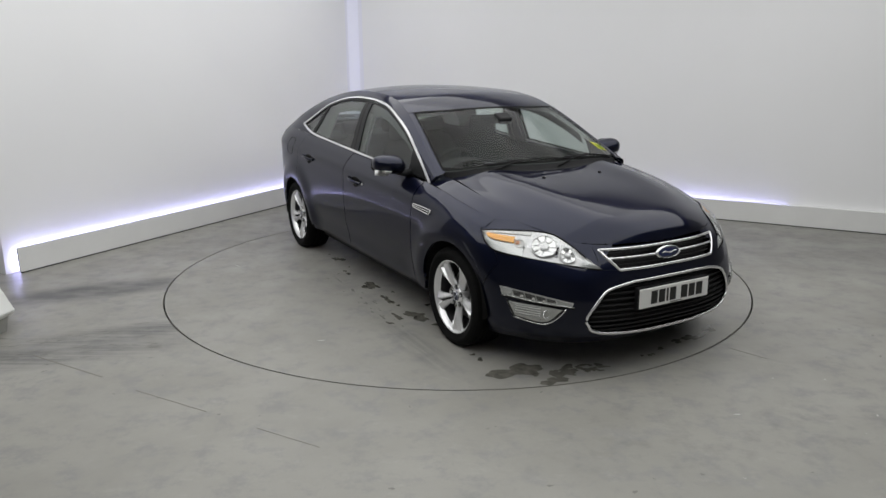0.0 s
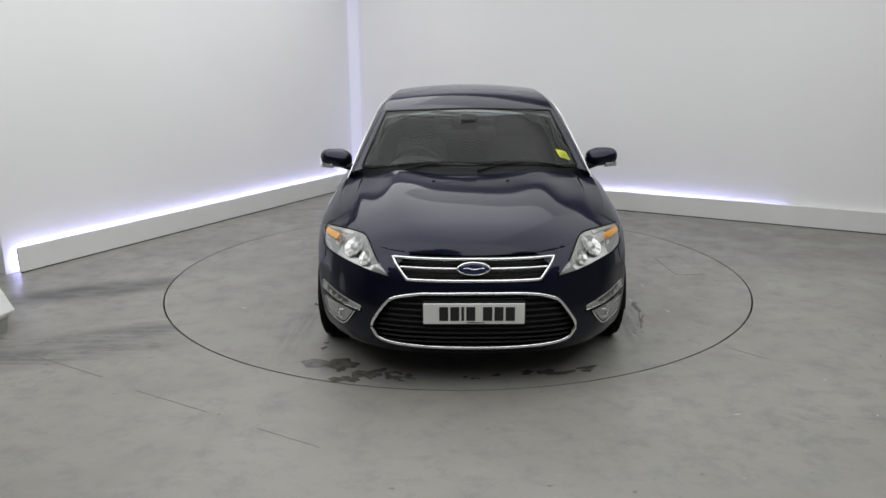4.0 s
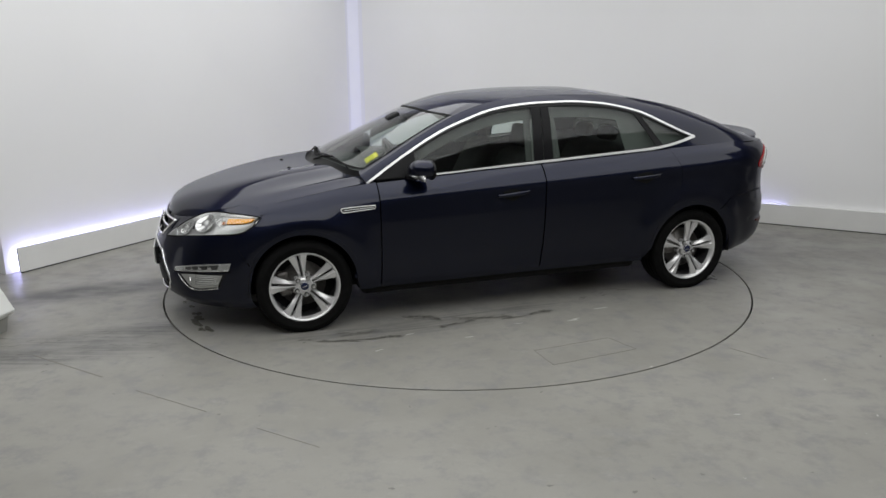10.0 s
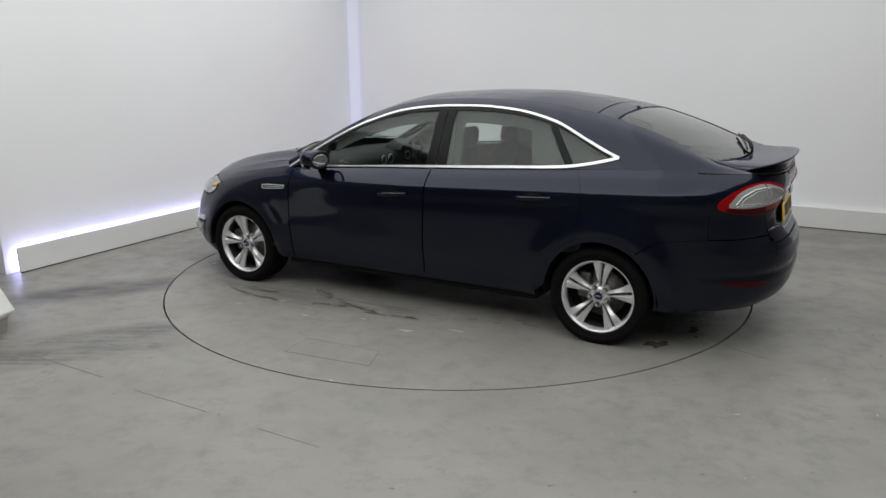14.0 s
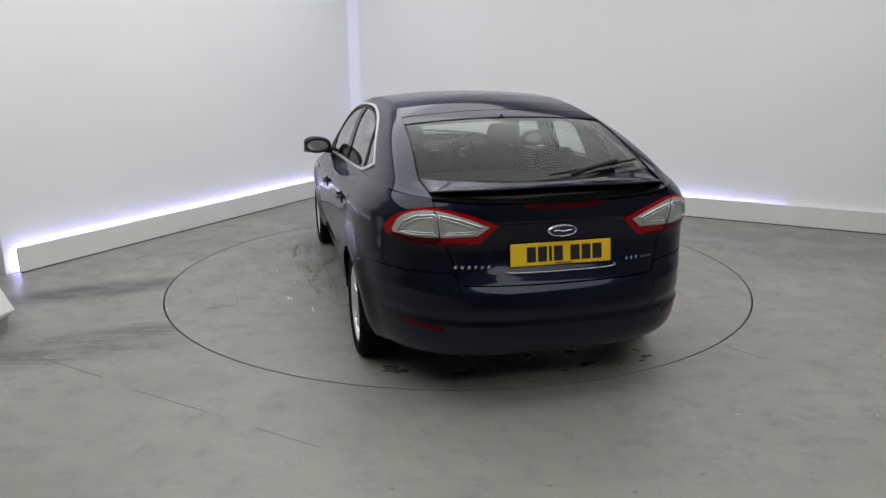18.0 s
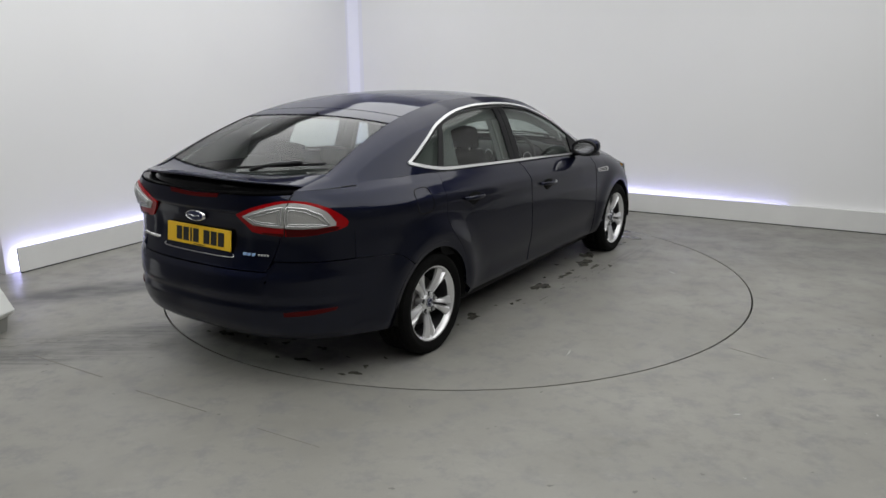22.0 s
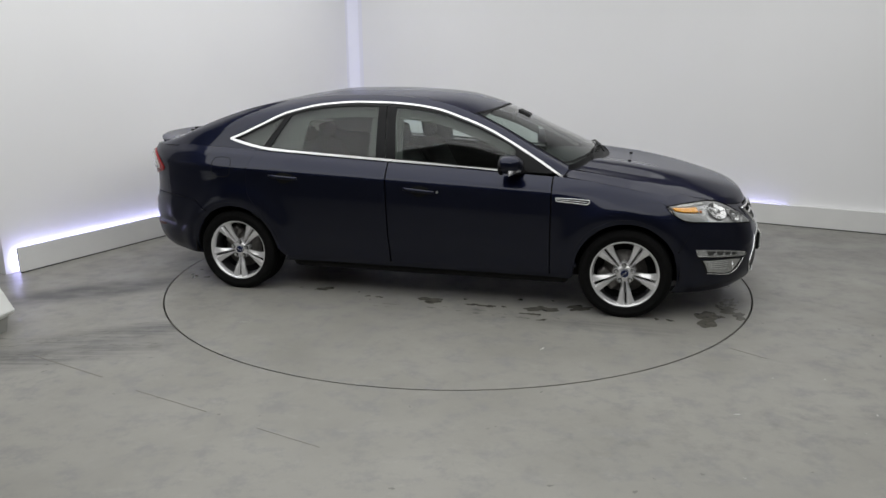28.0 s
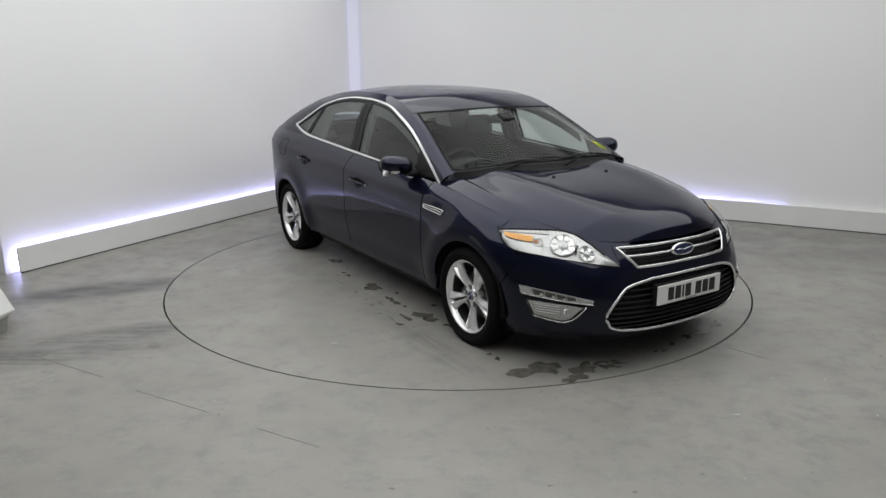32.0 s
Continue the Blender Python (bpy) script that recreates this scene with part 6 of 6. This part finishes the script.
car_seat(0.10, 0.37)
car_seat(0.10, -0.37)
bench = pad("rear_bench", slab(-0.98, 0.52, -0.42, 0.57, 0.08, 0.66, 0.66, 0.0), SEAT, car, "charcoal cloth rear bench")
pad("backrest", slab(-0.98, 0.54, -1.22, 1.02, 0.07, 0.66, 0.58, 0.0), SEAT, bench)
for y in (-0.40, 0.0, 0.40):
    pad("headrest", slab(-1.20, 1.03, -1.23, 1.15, 0.04, 0.13, 0.12, y, 7), SEAT, bench)

rows = []
for f in np.linspace(-0.99, 0.99, 27):
    k = abs(f)
    y = f * 0.74
    rows.append([Vector((x, y, z - 0.02 * k**3)) for x, z in ((1.14, 0.955), (1.0, 0.965), (0.85, 0.972), (0.72, 0.955), (0.66, 0.91), (0.66, 0.80), (0.74, 0.62), (0.80, 0.40))])
dash = sheet("dashboard", rows, DASH, car, "dark grey dashboard", depth=0.0)
hoodrow = [[Vector((0.80 - 0.16 * t, -0.37 + 0.19 * math.cos(a), 0.955 + 0.065 * math.sin(a))) for a in np.linspace(0, math.pi, 15)] for t in np.linspace(0, 1, 5)]
sheet("instrument_hood", hoodrow, DASH, dash, depth=0.01)
part("centre_console", box_bm(0.9, 0.22, 0.26, Matrix.Translation((0.35, 0, 0.52)) @ Matrix.Rotation(radians(-14), 4, "Y"), 0.03), DASH, car)
sw = Matrix.Translation((0.50, -0.37, 0.90)) @ Matrix.Rotation(radians(-66), 4, "Y")
wheel_rim = tube("steering_wheel", [sw @ Vector((0.185 * math.cos(a), 0.185 * math.sin(a), 0)) for a in np.linspace(0, 2 * math.pi, 41)[:-1]], 0.015, DASH, car, "dark leather steering wheel", closed=True)
bm = bmesh.new()
bmesh.ops.create_uvsphere(bm, u_segments=16, v_segments=8, radius=0.075, matrix=sw @ Matrix.Translation((0, 0, -0.02)) @ Matrix.Diagonal((1, 1, 0.4, 1)))
part("boss", bm, DASH, wheel_rim, smooth=True)
for a in (0.15, math.pi - 0.15, -math.pi / 2):
    tube("wheel_spoke", [sw @ Vector((0.05 * math.cos(a), 0.05 * math.sin(a), -0.01)), sw @ Vector((0.18 * math.cos(a), 0.18 * math.sin(a), 0))], 0.014, SATIN if a < 0 else DASH, wheel_rim)
for y in (-0.42, -0.31, -0.05, 0.05):
    c = Vector((0.655, y, 0.90))
    tube("dial_ring", [c + Vector((0, 0.035 * math.cos(a), 0.035 * math.sin(a))) for a in np.linspace(0, 2 * math.pi, 25)[:-1]], 0.004, SATIN, dash, closed=True, seg=6)

# headliner, pillar trims, parcel shelf, inner door tops
rows = [[top(x, f) + Vector((0, 0, -0.035)) for x in np.linspace(0.40, -1.36, 24)] for f in np.linspace(-0.97, 0.97, 17)]
sheet("headliner", rows, LINER, car, "pale grey headliner", depth=0.0)
for xl, xh in (((-0.195, -0.335), (-0.225, -0.345)),):
    both("pillar_trim", between(dlo_bot, dlo_top, xl, xh, 6, 10, cabin, 0.0, 0.0), LINER, car, lift=-0.05, depth=0.012)
both("pillar_trim", between(sh_z, rail_z, (-1.30, -1.98), (-1.30, -1.98), 16, 8), LINER, car, lift=-0.05, depth=0.0)
both("pillar_trim", between(dlo_top, rail_z, (0.95, -1.40), (0.97, -1.28), 40, 4), LINER, car, lift=-0.035, depth=0.0)
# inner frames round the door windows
both("window_liner", between(lambda x: dlo_top(x) - 0.085, dlo_top, (0.62, -1.30), (0.62, -1.30), 50, 4), DOOR_FRAME_SHADED, car, lift=-0.045, depth=0.006)
both("window_liner", between(dlo_bot, dlo_top, (0.94, 0.69), (0.94, 0.67), 12, 6), DASH, car, lift=-0.045, depth=0.006)
both("window_liner", between(dlo_bot, dlo_top, (-0.15, -0.41), (-0.17, -0.40), 8, 8), DOOR_FRAME_SHADED, car, lift=-0.055, depth=0.006)
both("window_liner", between(dlo_bot, dlo_top, (-0.93, -1.47), (-0.87, -1.47), 14, 8), DOOR_FRAME_SHADED, car, lift=-0.045, depth=0.006)
both("door_trim", [[flank(x, sh_z(x) - d) + Vector((0, -0.05 - o, 0.0)) for x in np.linspace(0.95, -1.30, 40)] for d, o in ((0.0, 0.0), (0.02, 0.05), (0.12, 0.05), (0.32, 0.03), (0.5, 0.0))], DASH, car, depth=0.0)
part("parcel_shelf", box_bm(0.62, 1.16, 0.025, Matrix.Translation((-1.56, 0, 0.995)), 0.008), SEAT, car, "black parcel shelf")
oval("rear_view_mirror", 0.115, 0.034, 0.012, BLACK, car, Matrix.Translation((0.52, 0.0, 1.262)), "interior mirror")
mir_stem = tube("mirror_stem", [(0.53, 0, 1.27), (0.60, 0, 1.295)], 0.012, BLACK, car)
part("sensor_box", box_bm(0.10, 0.11, 0.05, Matrix.Translation((0.60, 0, 1.272)) @ Matrix.Rotation(radians(24), 4, "Y"), 0.012), BLACK, car)

# yellow sticker low in the corner of the windscreen, before the passenger
st_rows = [[top(0.955 - 0.085 * t, r - 0.012 * t) for r in np.linspace(0.80, 0.895, 8)] for t in np.linspace(0, 1, 6)]
sticker = sheet("sticker", st_rows, STICKER, car, "yellow sticker with dark print inside the windscreen", lift=0.001, depth=0.0)
c = st_rows[2][4]
nrm = Vector((0.75, 0.25, 0.6)).normalized()
e1 = (st_rows[2][7] - st_rows[2][0]).normalized()
e2 = (st_rows[5][4] - st_rows[0][4]).normalized()
tube("print", [c + e1 * 0.026 * math.cos(a) + e2 * 0.032 * math.sin(a) + nrm * 0.003 for a in np.linspace(0, 2 * math.pi, 25)[:-1]], 0.0025, STICKER_DARK, sticker, closed=True, seg=6)
for k in range(3):
    tube("print", [c + e1 * (-0.014) + e2 * (0.010 - 0.010 * k) + nrm * 0.003, c + e1 * 0.014 + e2 * (0.010 - 0.010 * k) + nrm * 0.003], 0.002, STICKER_DARK, sticker, seg=6)
# ---- motions ----
HEADING = [(0, -59.61), (0.5, -59.66), (1, -60.25), (1.5, -62.45), (2, -66.5), (2.5, -71.95), (3, -77.95)]
HEADING += [(3.5 + k, -83.83 - 11.831 * k) for k in range(27)] + [(30.9, -408.1), (31.5, -413.75), (32, -416.45)]


def motions():
    walk(turntable, [(t, pose(0, 0, 0, 0, 0, h)) for t, h in HEADING])
    walk(car, [(t, pose(0, 0, 0, 0, 0, h - 0.25) @ Matrix.Translation(CAR_AT)) for t, h in HEADING])


CAR_AT = (-0.074, 0.0905, 0.0)
motions()
